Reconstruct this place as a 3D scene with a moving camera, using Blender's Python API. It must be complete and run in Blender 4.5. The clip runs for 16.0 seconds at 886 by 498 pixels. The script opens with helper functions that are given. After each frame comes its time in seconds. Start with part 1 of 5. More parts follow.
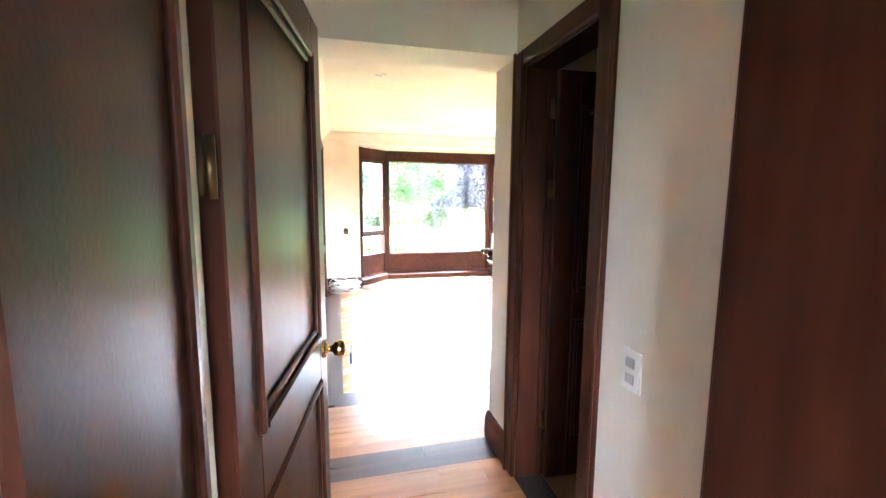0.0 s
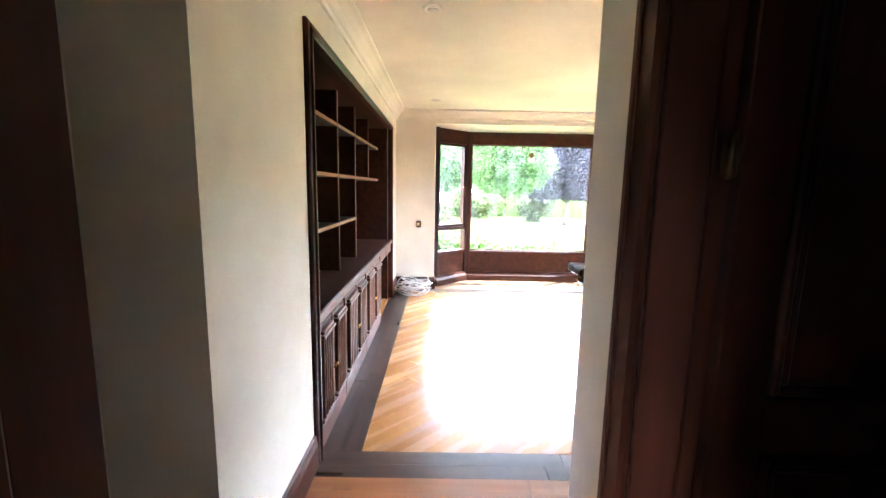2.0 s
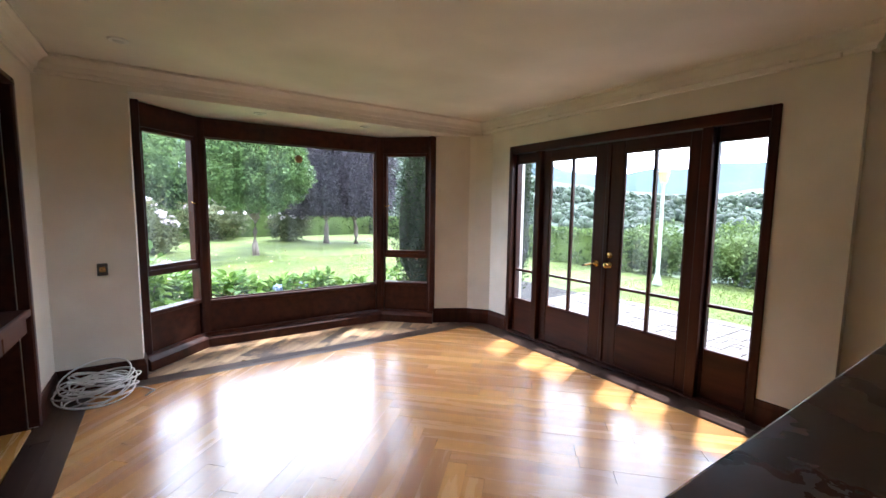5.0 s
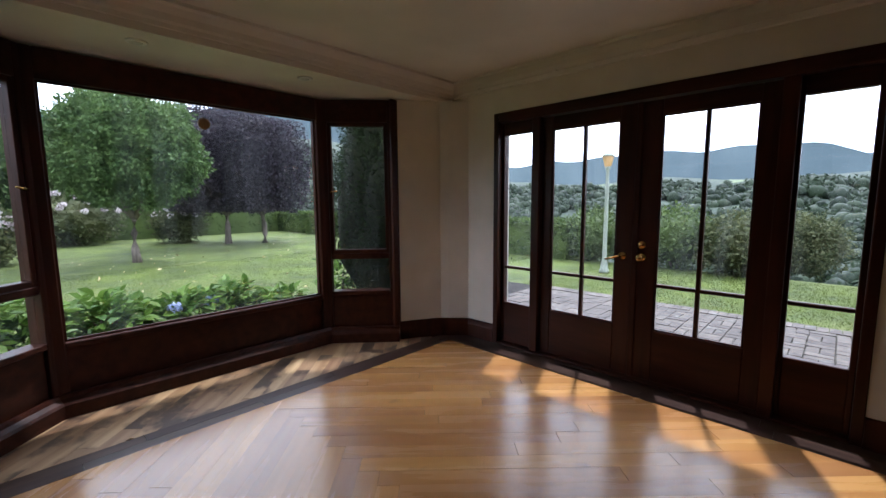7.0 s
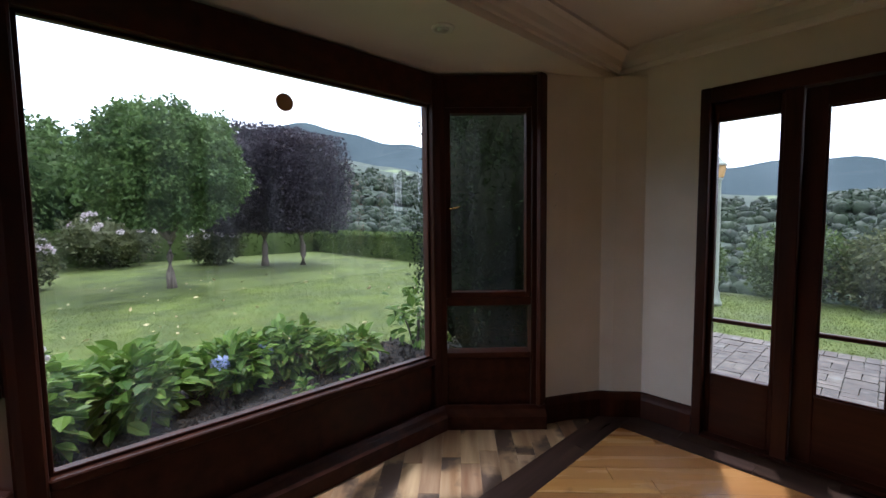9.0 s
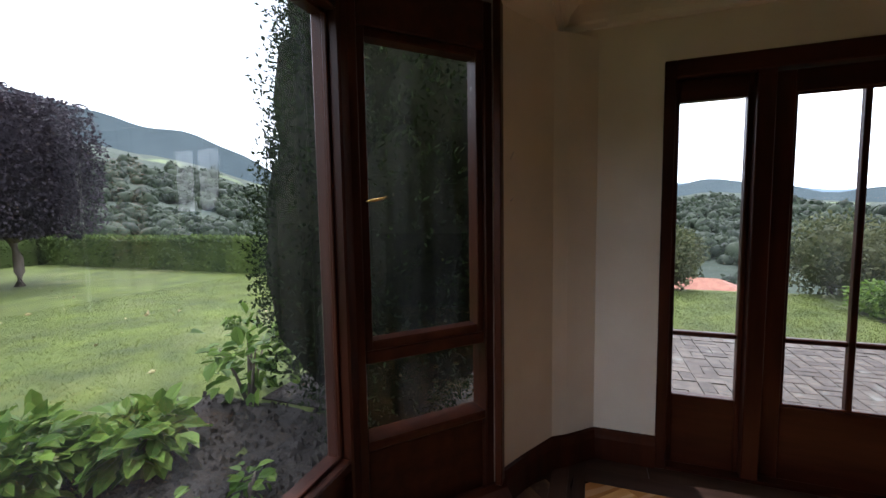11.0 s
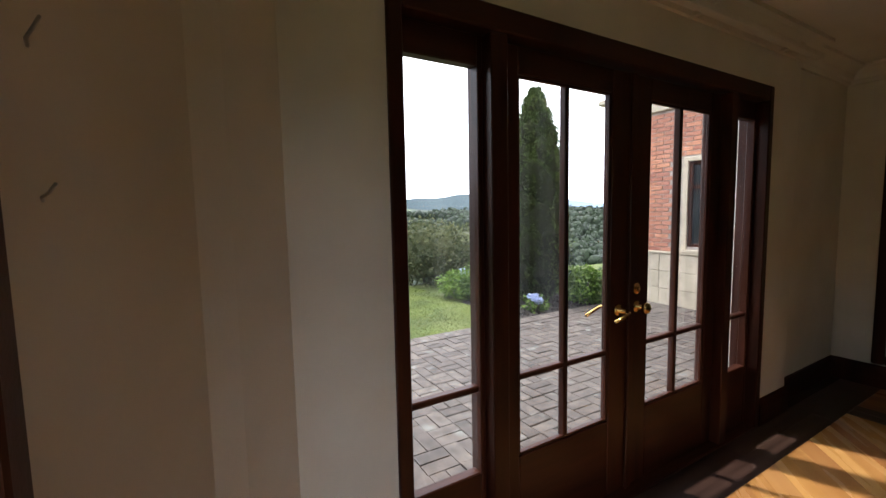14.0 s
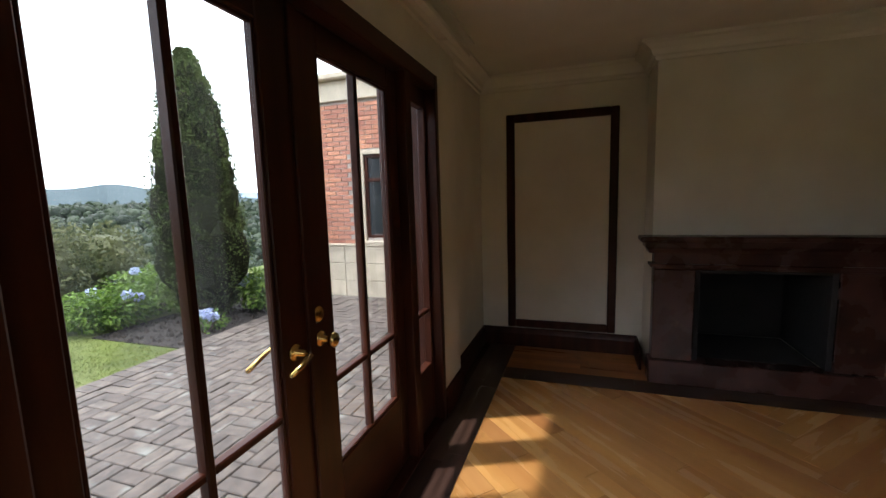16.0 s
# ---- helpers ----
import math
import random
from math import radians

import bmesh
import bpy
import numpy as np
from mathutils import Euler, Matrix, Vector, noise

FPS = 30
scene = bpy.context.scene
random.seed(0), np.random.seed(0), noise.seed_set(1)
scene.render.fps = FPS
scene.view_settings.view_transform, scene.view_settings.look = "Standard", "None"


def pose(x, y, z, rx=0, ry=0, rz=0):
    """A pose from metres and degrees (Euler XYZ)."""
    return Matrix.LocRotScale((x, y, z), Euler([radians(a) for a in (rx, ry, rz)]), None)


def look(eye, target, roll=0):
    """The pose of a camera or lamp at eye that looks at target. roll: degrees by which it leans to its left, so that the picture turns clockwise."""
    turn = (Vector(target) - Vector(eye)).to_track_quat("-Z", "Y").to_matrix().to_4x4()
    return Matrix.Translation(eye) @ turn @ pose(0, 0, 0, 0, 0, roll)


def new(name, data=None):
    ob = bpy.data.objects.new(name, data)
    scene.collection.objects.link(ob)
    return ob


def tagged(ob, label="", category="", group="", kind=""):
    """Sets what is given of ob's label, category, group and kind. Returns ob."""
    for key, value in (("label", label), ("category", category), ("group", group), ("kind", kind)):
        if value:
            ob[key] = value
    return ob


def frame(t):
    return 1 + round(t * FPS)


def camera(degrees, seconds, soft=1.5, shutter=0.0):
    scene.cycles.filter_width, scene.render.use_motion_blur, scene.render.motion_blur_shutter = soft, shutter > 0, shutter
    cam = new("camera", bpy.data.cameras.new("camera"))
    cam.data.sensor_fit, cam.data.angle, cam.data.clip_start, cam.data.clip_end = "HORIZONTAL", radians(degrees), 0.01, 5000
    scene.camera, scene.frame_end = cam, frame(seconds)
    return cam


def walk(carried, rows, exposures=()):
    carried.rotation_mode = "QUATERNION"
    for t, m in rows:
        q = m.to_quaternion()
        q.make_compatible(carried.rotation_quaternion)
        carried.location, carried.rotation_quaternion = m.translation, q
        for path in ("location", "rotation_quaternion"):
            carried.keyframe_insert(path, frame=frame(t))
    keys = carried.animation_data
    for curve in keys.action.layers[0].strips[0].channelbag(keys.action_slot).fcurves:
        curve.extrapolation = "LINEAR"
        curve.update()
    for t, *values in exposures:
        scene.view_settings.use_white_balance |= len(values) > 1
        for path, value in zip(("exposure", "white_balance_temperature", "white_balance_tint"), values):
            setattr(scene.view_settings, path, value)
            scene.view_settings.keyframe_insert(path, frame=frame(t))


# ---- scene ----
cam = camera(93.8, 16.0)
PATH = [
    (0, (0.162, 0.392, 1.555), (0.644, 2.317, 1.309), 0.4),
    (0.5, (0.346, 0.579, 1.539), (0.665, 2.538, 1.292), 0.3),
    (1, (0.487, 0.845, 1.525), (0.669, 2.816, 1.235), -0.2),
    (1.5, (0.601, 1.106, 1.521), (0.625, 3.085, 1.237), 1.0),
    (2, (0.594, 1.422, 1.521), (0.607, 3.4, 1.228), 1.1),
    (2.5, (0.569, 1.715, 1.526), (0.684, 3.69, 1.233), 0.5),
    (3, (0.587, 2.02, 1.536), (0.632, 4.003, 1.282), 1.4),
    (3.5, (0.562, 2.327, 1.528), (0.712, 4.306, 1.281), 1.2),
    (4, (0.547, 2.625, 1.535), (0.991, 4.562, 1.304), 1.9),
    (4.5, (0.634, 2.929, 1.537), (1.457, 4.74, 1.328), 1.5),
    (7, (0.904, 4.535, 1.437), (2.334, 5.913, 1.203), -0.4),
    (7.5, (0.992, 4.947, 1.474), (2.349, 6.402, 1.273), -0.3),
    (8, (1.024, 5.365, 1.459), (2.355, 6.85, 1.302), -0.6),
    (10.5, (1.517, 7.138, 1.457), (3.162, 8.264, 1.302), -0.1),
    (11, (1.658, 7.361, 1.464), (3.532, 8.038, 1.298), -0.9),
    (11.5, (1.864, 7.488, 1.458), (3.807, 7.931, 1.292), -1.3),
    (12, (2.085, 7.596, 1.457), (4.069, 7.758, 1.27), 1.0),
    (12.5, (2.297, 7.673, 1.484), (4.28, 7.497, 1.298), -1.5),
    (13, (2.496, 7.676, 1.443), (4.436, 7.221, 1.272), -0.2),
    (13.5, (2.718, 7.612, 1.474), (4.573, 6.884, 1.296), 0.6),
    (14, (2.922, 7.559, 1.494), (4.641, 6.554, 1.319), -1.1),
    (14.5, (3.078, 7.448, 1.493), (4.653, 6.237, 1.264), -0.8),
    (15, (3.198, 7.26, 1.515), (4.64, 5.887, 1.321), -0.1),
    (15.5, (3.272, 7.063, 1.515), (4.38, 5.415, 1.277), 0.4),
    (16, (3.321, 6.904, 1.501), (3.955, 5.023, 1.254), -1.7),
]
EXPOSURES = [(0.0, 5.35, 5200, 11), (1.0, 4.95, 5200, 11), (1.5, 4.65, 5200, 11), (2.5, 4.2, 5200, 11), (3.5, 2.75, 5300, 12), (4.5, 2.3, 5350, 13),
             (7.0, 0.5, 5450, 15), (8.0, 0.2, 5450, 15), (10.5, 0.15, 5750, 16), (13.0, 0.4, 6100, 15), (16.0, 0.6, 6000, 13)]
walk(cam, [(t, look(eye, target, roll)) for t, eye, target, roll in PATH], EXPOSURES)

# ---- world and sun ----
SUN_ELEV, SUN_AZ = 66.0, 22.0   # azimuth from +x towards +y
world = bpy.data.worlds.new("World")
scene.world = world
world.use_nodes = True
wn, wl = world.node_tree.nodes, world.node_tree.links
wn.clear()
w_out = wn.new("ShaderNodeOutputWorld")
w_bg = wn.new("ShaderNodeBackground")
w_sky = wn.new("ShaderNodeTexSky")
w_sky.sky_type, w_sky.sun_disc = "NISHITA", False
w_sky.sun_elevation, w_sky.sun_rotation = radians(SUN_ELEV), radians(90 - SUN_AZ)
w_sky.dust_density, w_sky.air_density = 3.0, 1.2
w_tc = wn.new("ShaderNodeTexCoord")
w_map = wn.new("ShaderNodeMapping")
w_map.inputs["Scale"].default_value = (1, 1, 2.6)
w_noise = wn.new("ShaderNodeTexNoise")
w_noise.inputs["Scale"].default_value, w_noise.inputs["Detail"].default_value = 2.2, 7
w_ramp = wn.new("ShaderNodeValToRGB")
w_ramp.color_ramp.elements[0].position, w_ramp.color_ramp.elements[1].position = 0.20, 0.44
w_mix = wn.new("ShaderNodeMixRGB")
w_mix.inputs[2].default_value = (22.0, 22.5, 23.0, 1)   # bright cloud
wl.new(w_tc.outputs["Generated"], w_map.inputs["Vector"])
wl.new(w_map.outputs[0], w_noise.inputs["Vector"])
wl.new(w_noise.outputs["Fac"], w_ramp.inputs[0])
wl.new(w_ramp.outputs[0], w_mix.inputs[0])
wl.new(w_sky.outputs[0], w_mix.inputs[1])
wl.new(w_mix.outputs[0], w_bg.inputs[0])
w_bg.inputs[1].default_value = 0.13
wl.new(w_bg.outputs[0], w_out.inputs[0])
sun = new("sun", bpy.data.lights.new("sun", "SUN"))
sun.data.energy, sun.data.angle, sun.data.color = 2.8, radians(2.0), (1, 0.94, 0.85)
ce, se = math.cos(radians(SUN_ELEV)), math.sin(radians(SUN_ELEV))
sun.matrix_world = look((40 * ce * math.cos(radians(SUN_AZ)), 40 * ce * math.sin(radians(SUN_AZ)), 40 * se), (0, 0, 0))


# ---- materials ----
def material(name, rough=0.5, metal=0.0):
    m = bpy.data.materials.new(name)
    m.use_nodes = True
    b = m.node_tree.nodes["Principled BSDF"]
    b.inputs["Roughness"].default_value, b.inputs["Metallic"].default_value = rough, metal
    return m, m.node_tree.nodes, m.node_tree.links, b


def surface(name, dark, light, scale=(6, 6, 6), detail=6, rough=(0.4, 0.6), bump=0.1, bump_scale=60, metal=0.0,
            spread=0.0, object_random=0.0, island=0.0, spots=None, bump_dist=0.01, coat=0.0, gloss=0.5):
    """Two-scale noise colour, roughness that follows the grain, fine bump."""
    m, n, l, b = material(name, rough[0], metal)
    tc = n.new("ShaderNodeTexCoord")
    mp = n.new("ShaderNodeMapping")
    mp.inputs["Scale"].default_value = scale
    l.new(tc.outputs["Object"], mp.inputs["Vector"])
    vec = mp.outputs[0]
    info = n.new("ShaderNodeObjectInfo")
    if object_random:
        add = n.new("ShaderNodeVectorMath")
        add.operation = "ADD"
        mul = n.new("ShaderNodeMath")
        mul.operation = "MULTIPLY"
        mul.inputs[1].default_value = 37.0
        l.new(info.outputs["Random"], mul.inputs[0])
        l.new(vec, add.inputs[0])
        l.new(mul.outputs[0], add.inputs[1])
        vec = add.outputs[0]
    n1 = n.new("ShaderNodeTexNoise")
    n1.inputs["Scale"].default_value, n1.inputs["Detail"].default_value = 1.0, detail
    l.new(vec, n1.inputs["Vector"])
    n2 = n.new("ShaderNodeTexNoise")
    n2.inputs["Scale"].default_value, n2.inputs["Detail"].default_value = 0.9, 3
    l.new(tc.outputs["Object"], n2.inputs["Vector"])
    ramp = n.new("ShaderNodeValToRGB")
    e = ramp.color_ramp.elements
    e[0].position, e[1].position = 0.32, 0.68
    e[0].color, e[1].color = (*dark, 1), (*light, 1)
    l.new(n1.outputs["Fac"], ramp.inputs[0])
    col = ramp.outputs[0]
    hsv = n.new("ShaderNodeHueSaturation")
    val = n.new("ShaderNodeMapRange")
    val.inputs["To Min"].default_value, val.inputs["To Max"].default_value = 1 - 0.12 - spread, 1 + 0.12 + spread
    val.inputs["From Min"].default_value, val.inputs["From Max"].default_value = 0.3, 0.7
    l.new(n2.outputs["Fac"], val.inputs["Value"])
    out = val.outputs[0]
    if object_random or island:
        r = info.outputs["Random"]
        amount = object_random
        if island:
            geo = n.new("ShaderNodeNewGeometry")
            r, amount = geo.outputs["Random Per Island"], island
        rr = n.new("ShaderNodeMapRange")
        rr.inputs["To Min"].default_value, rr.inputs["To Max"].default_value = 1 - amount, 1 + amount
        l.new(r, rr.inputs["Value"])
        mm = n.new("ShaderNodeMath")
        mm.operation = "MULTIPLY"
        l.new(out, mm.inputs[0])
        l.new(rr.outputs[0], mm.inputs[1])
        out = mm.outputs[0]
        hh = n.new("ShaderNodeMapRange")
        hh.inputs["To Min"].default_value, hh.inputs["To Max"].default_value = 0.5 - amount * 0.03, 0.5 + amount * 0.03
        l.new(r, hh.inputs["Value"])
        l.new(hh.outputs[0], hsv.inputs["Hue"])
    l.new(out, hsv.inputs["Value"])
    l.new(col, hsv.inputs["Color"])
    col = hsv.outputs[0]
    if spots:
        colour, sscale, low, high = spots
        n3 = n.new("ShaderNodeTexNoise")
        n3.inputs["Scale"].default_value, n3.inputs["Detail"].default_value = sscale, 8
        if object_random:
            shift = n.new("ShaderNodeVectorMath")
            shift.operation = "ADD"
            l.new(tc.outputs["Object"], shift.inputs[0])
            l.new(mul.outputs[0], shift.inputs[1])
            l.new(shift.outputs[0], n3.inputs["Vector"])
        else:
            l.new(tc.outputs["Object"], n3.inputs["Vector"])
        r3 = n.new("ShaderNodeMapRange")
        r3.inputs["From Min"].default_value, r3.inputs["From Max"].default_value = low, high
        l.new(n3.outputs["Fac"], r3.inputs["Value"])
        mx = n.new("ShaderNodeMixRGB")
        mx.inputs[2].default_value = (*colour, 1)
        l.new(r3.outputs[0], mx.inputs[0])
        l.new(col, mx.inputs[1])
        col = mx.outputs[0]
    l.new(col, b.inputs["Base Color"])
    ro = n.new("ShaderNodeMapRange")
    ro.inputs["To Min"].default_value, ro.inputs["To Max"].default_value = rough
    l.new(n1.outputs["Fac"], ro.inputs["Value"])
    l.new(ro.outputs[0], b.inputs["Roughness"])
    if bump:
        nb = n.new("ShaderNodeTexNoise")
        nb.inputs["Scale"].default_value, nb.inputs["Detail"].default_value = bump_scale, 4
        l.new(tc.outputs["Object"], nb.inputs["Vector"])
        bp = n.new("ShaderNodeBump")
        bp.inputs["Strength"].default_value, bp.inputs["Distance"].default_value = bump, bump_dist
        l.new(nb.outputs["Fac"], bp.inputs["Height"])
        l.new(bp.outputs[0], b.inputs["Normal"])
    b.inputs["Specular IOR Level"].default_value = gloss
    if coat:
        b.inputs["Coat Weight"].default_value, b.inputs["Coat Roughness"].default_value = coat, 0.17
    return m


def leaf_material(name, dark, light, island=0.45, rough=0.5):
    m, n, l, b = material(name, rough)
    geo = n.new("ShaderNodeNewGeometry")
    tc = n.new("ShaderNodeTexCoord")
    nz = n.new("ShaderNodeTexNoise")
    nz.inputs["Scale"].default_value = 1.3
    l.new(tc.outputs["Object"], nz.inputs["Vector"])
    mixf = n.new("ShaderNodeMath")
    mixf.operation = "MULTIPLY_ADD"
    mixf.inputs[1].default_value = island
    sub = n.new("ShaderNodeMath")
    sub.operation = "SUBTRACT"
    sub.inputs[1].default_value = island * 0.5
    l.new(nz.outputs["Fac"], sub.inputs[0])
    l.new(geo.outputs["Random Per Island"], mixf.inputs[0])
    l.new(sub.outputs[0], mixf.inputs[2])
    ramp = n.new("ShaderNodeValToRGB")
    e = ramp.color_ramp.elements
    e[0].position, e[1].position, e[0].color, e[1].color = 0.25, 0.75, (*dark, 1), (*light, 1)
    l.new(mixf.outputs[0], ramp.inputs[0])
    l.new(ramp.outputs[0], b.inputs["Base Color"])
    b.inputs["Specular IOR Level"].default_value = 0.18
    tr = n.new("ShaderNodeBsdfTranslucent")
    l.new(ramp.outputs[0], tr.inputs["Color"])
    ms = n.new("ShaderNodeMixShader")
    ms.inputs[0].default_value = 0.3
    l.new(b.outputs[0], ms.inputs[1])
    l.new(tr.outputs[0], ms.inputs[2])
    l.new(ms.outputs[0], n["Material Output"].inputs["Surface"])
    return m


def glass_material(name, dust):
    m = bpy.data.materials.new(name)
    m.use_nodes = True
    n, l = m.node_tree.nodes, m.node_tree.links
    n.clear()
    out = n.new("ShaderNodeOutputMaterial")
    tr = n.new("ShaderNodeBsdfTransparent")
    tr.inputs[0].default_value = (0.985, 0.99, 0.988, 1)
    gl = n.new("ShaderNodeBsdfGlossy")
    gl.inputs["Roughness"].default_value = 0.02
    fr = n.new("ShaderNodeLayerWeight")
    fr.inputs[0].default_value = 0.5
    pw = n.new("ShaderNodeMath")
    pw.operation = "POWER"
    pw.inputs[1].default_value = 5.0
    ma = n.new("ShaderNodeMath")
    ma.operation = "MULTIPLY_ADD"
    ma.inputs[1].default_value, ma.inputs[2].default_value = 0.55, 0.025
    l.new(fr.outputs["Facing"], pw.inputs[0])
    l.new(pw.outputs[0], ma.inputs[0])
    mx = n.new("ShaderNodeMixShader")
    l.new(ma.outputs[0], mx.inputs[0])
    l.new(tr.outputs[0], mx.inputs[1])
    l.new(gl.outputs[0], mx.inputs[2])
    # streaks of dust on the pane
    df = n.new("ShaderNodeBsdfTranslucent")
    df.inputs[0].default_value = (0.8, 0.83, 0.86, 1)
    tc = n.new("ShaderNodeTexCoord")
    mp = n.new("ShaderNodeMapping")
    mp.inputs["Scale"].default_value = (7, 7, 0.7)
    nz = n.new("ShaderNodeTexNoise")
    nz.inputs["Scale"].default_value, nz.inputs["Detail"].default_value = 1.0, 5
    l.new(tc.outputs["Object"], mp.inputs[0])
    l.new(mp.outputs[0], nz.inputs["Vector"])
    rm = n.new("ShaderNodeMapRange")
    rm.inputs["From Min"].default_value, rm.inputs["From Max"].default_value = 0.42, 0.72
    rm.inputs["To Max"].default_value = dust
    l.new(nz.outputs["Fac"], rm.inputs["Value"])
    m2 = n.new("ShaderNodeMixShader")
    l.new(rm.outputs[0], m2.inputs[0])
    l.new(mx.outputs[0], m2.inputs[1])
    l.new(df.outputs[0], m2.inputs[2])
    l.new(m2.outputs[0], out.inputs[0])
    return m


M_WALL = surface("wall_paint", (0.67, 0.622, 0.535), (0.73, 0.69, 0.61), (3, 3, 3), rough=(0.55, 0.75), bump=0.06, bump_scale=90)
M_CEIL = surface("ceiling_paint", (0.69, 0.65, 0.585), (0.75, 0.715, 0.65), (2, 2, 2), rough=(0.6, 0.8), bump=0.04, bump_scale=70)
M_WOOD = surface("mahogany", (0.024, 0.0062, 0.0032), (0.060, 0.0165, 0.0075), (14, 14, 1.6), rough=(0.28, 0.48), bump=0.12, bump_scale=120, bump_dist=0.003, spread=0.08, gloss=0.2)
M_WOODH = surface("mahogany_flat", (0.024, 0.0062, 0.0032), (0.060, 0.0165, 0.0075), (14, 1.6, 14), rough=(0.28, 0.48), bump=0.12, bump_scale=120, bump_dist=0.003, spread=0.08, gloss=0.2)
M_CAB = surface("cabinet_wood", (0.066, 0.026, 0.0145), (0.13, 0.054, 0.031), (16, 16, 1.5), rough=(0.35, 0.55), bump=0.12, bump_scale=130, bump_dist=0.003, spread=0.1, gloss=0.2)
M_SHELF = surface("shelf_wood", (0.02592, 0.00756, 0.004176), (0.05616, 0.018, 0.009), (14, 1.3, 14), rough=(0.35, 0.55), bump=0.1, bump_scale=120, bump_dist=0.003, spread=0.08, gloss=0.15)
M_EDGE = surface("shelf_edge_wood", (0.20, 0.10, 0.05), (0.30, 0.16, 0.085), (14, 1.6, 14), rough=(0.4, 0.6), bump=0.08, gloss=0.3)
M_PLANK = surface("oak_planks", (0.42, 0.19, 0.052), (0.545, 0.28, 0.088), (1.0, 9, 9), rough=(0.19, 0.34), bump=0.05, bump_scale=40, bump_dist=0.002, object_random=0.2, coat=0.3, spots=((0.24, 0.10, 0.03), 5.0, 0.64, 0.80))
M_HALLP = surface("hall_planks", (0.26, 0.10, 0.035), (0.40, 0.175, 0.065), (1.1, 16, 16), rough=(0.22, 0.38), bump=0.05, bump_scale=40, bump_dist=0.002, object_random=0.22, spots=((0.13, 0.05, 0.02), 4.0, 0.62, 0.80))
M_WORN = surface("worn_planks", (0.24, 0.13, 0.06), (0.46, 0.31, 0.17), (1.2, 14, 14), rough=(0.25, 0.5), bump=0.1, bump_scale=40, bump_dist=0.003, object_random=0.2, spots=((0.08, 0.048, 0.03), 3.2, 0.51, 0.61))
M_DARKP = surface("dark_border_planks", (0.030, 0.016, 0.011), (0.075, 0.042, 0.030), (1.2, 16, 16), rough=(0.22, 0.4), bump=0.06, bump_scale=50, bump_dist=0.002, object_random=0.25, gloss=0.35)
M_UNDER = surface("subfloor", (0.02, 0.012, 0.008), (0.04, 0.022, 0.014), rough=(0.7, 0.9), bump=0)
M_BRASS = surface("brass", (0.62, 0.40, 0.12), (0.78, 0.53, 0.19), (20, 20, 20), rough=(0.14, 0.3), bump=0, metal=1.0)
M_BRONZE = surface("aged_bronze", (0.07, 0.045, 0.02), (0.16, 0.10, 0.045), (20, 20, 20), rough=(0.35, 0.55), bump=0, metal=1.0)
M_STEEL = surface("steel", (0.5, 0.5, 0.5), (0.65, 0.65, 0.64), (20, 20, 20), rough=(0.2, 0.4), bump=0, metal=1.0)
M_GLASS = glass_material("window_glass", 0.012)
M_GLASSF = glass_material("window_glass_dusty", 0.014)
M_PLASTIC = surface("white_plastic", (0.72, 0.71, 0.68), (0.8, 0.79, 0.76), rough=(0.3, 0.45), bump=0)
M_GREYPL = surface("grey_plastic", (0.40, 0.40, 0.40), (0.48, 0.48, 0.47), rough=(0.3, 0.45), bump=0)
M_BLACK = surface("black_plastic", (0.015, 0.013, 0.012), (0.03, 0.027, 0.025), rough=(0.3, 0.5), bump=0)
M_BLUE = surface("blue_tag", (0.02, 0.05, 0.22), (0.03, 0.07, 0.3), rough=(0.3, 0.5), bump=0)
M_CABLE = surface("cable", (0.66, 0.66, 0.65), (0.8, 0.8, 0.79), rough=(0.4, 0.6), bump=0)
M_MARBLE = surface("red_marble", (0.032, 0.013, 0.010), (0.075, 0.031, 0.024), (5, 5, 5), detail=10, rough=(0.2, 0.35), bump=0.02, spots=((0.13, 0.075, 0.06), 7.0, 0.64, 0.78), gloss=0.25)
M_SOOT = surface("soot", (0.006, 0.006, 0.006), (0.018, 0.017, 0.016), rough=(0.8, 0.95), bump=0.3, bump_scale=25)
M_TERRA = surface("terracotta_tile", (0.33, 0.14, 0.075), (0.45, 0.21, 0.12), (4, 4, 4), rough=(0.4, 0.6), bump=0.05)
M_BRICK = surface("brick", (0.33, 0.135, 0.082), (0.50, 0.225, 0.145), (9, 9, 9), rough=(0.75, 0.9), bump=0.35, bump_scale=60, object_random=0.25, spots=((0.42, 0.33, 0.27), 6, 0.64, 0.75))
M_MORTAR = surface("mortar", (0.30, 0.27, 0.24), (0.42, 0.39, 0.35), (12, 12, 12), rough=(0.85, 0.95), bump=0.3, bump_scale=80)
M_STONE = surface("dressed_stone", (0.42, 0.37, 0.28), (0.56, 0.50, 0.39), (5, 5, 5), rough=(0.7, 0.9), bump=0.2, bump_scale=45, object_random=0.08)
M_PAVER = surface("paver", (0.055, 0.046, 0.039), (0.122, 0.100, 0.084), (10, 10, 10), rough=(0.7, 0.9), bump=0.5, bump_scale=40, object_random=0.22, spots=((0.17, 0.168, 0.15), 5, 0.60, 0.74))
M_JOINT = surface("paver_joint", (0.05, 0.05, 0.035), (0.11, 0.105, 0.075), (14, 14, 14), rough=(0.9, 1), bump=0.4, bump_scale=60)
M_GRASS = surface("lawn_grass", (0.052, 0.077, 0.008), (0.10, 0.13, 0.015), (2.5, 2.5, 2.5), detail=10, rough=(0.8, 0.95), bump=0.7, bump_scale=90, bump_dist=0.03, spread=0.15, spots=((0.14, 0.16, 0.045), 0.6, 0.55, 0.72))
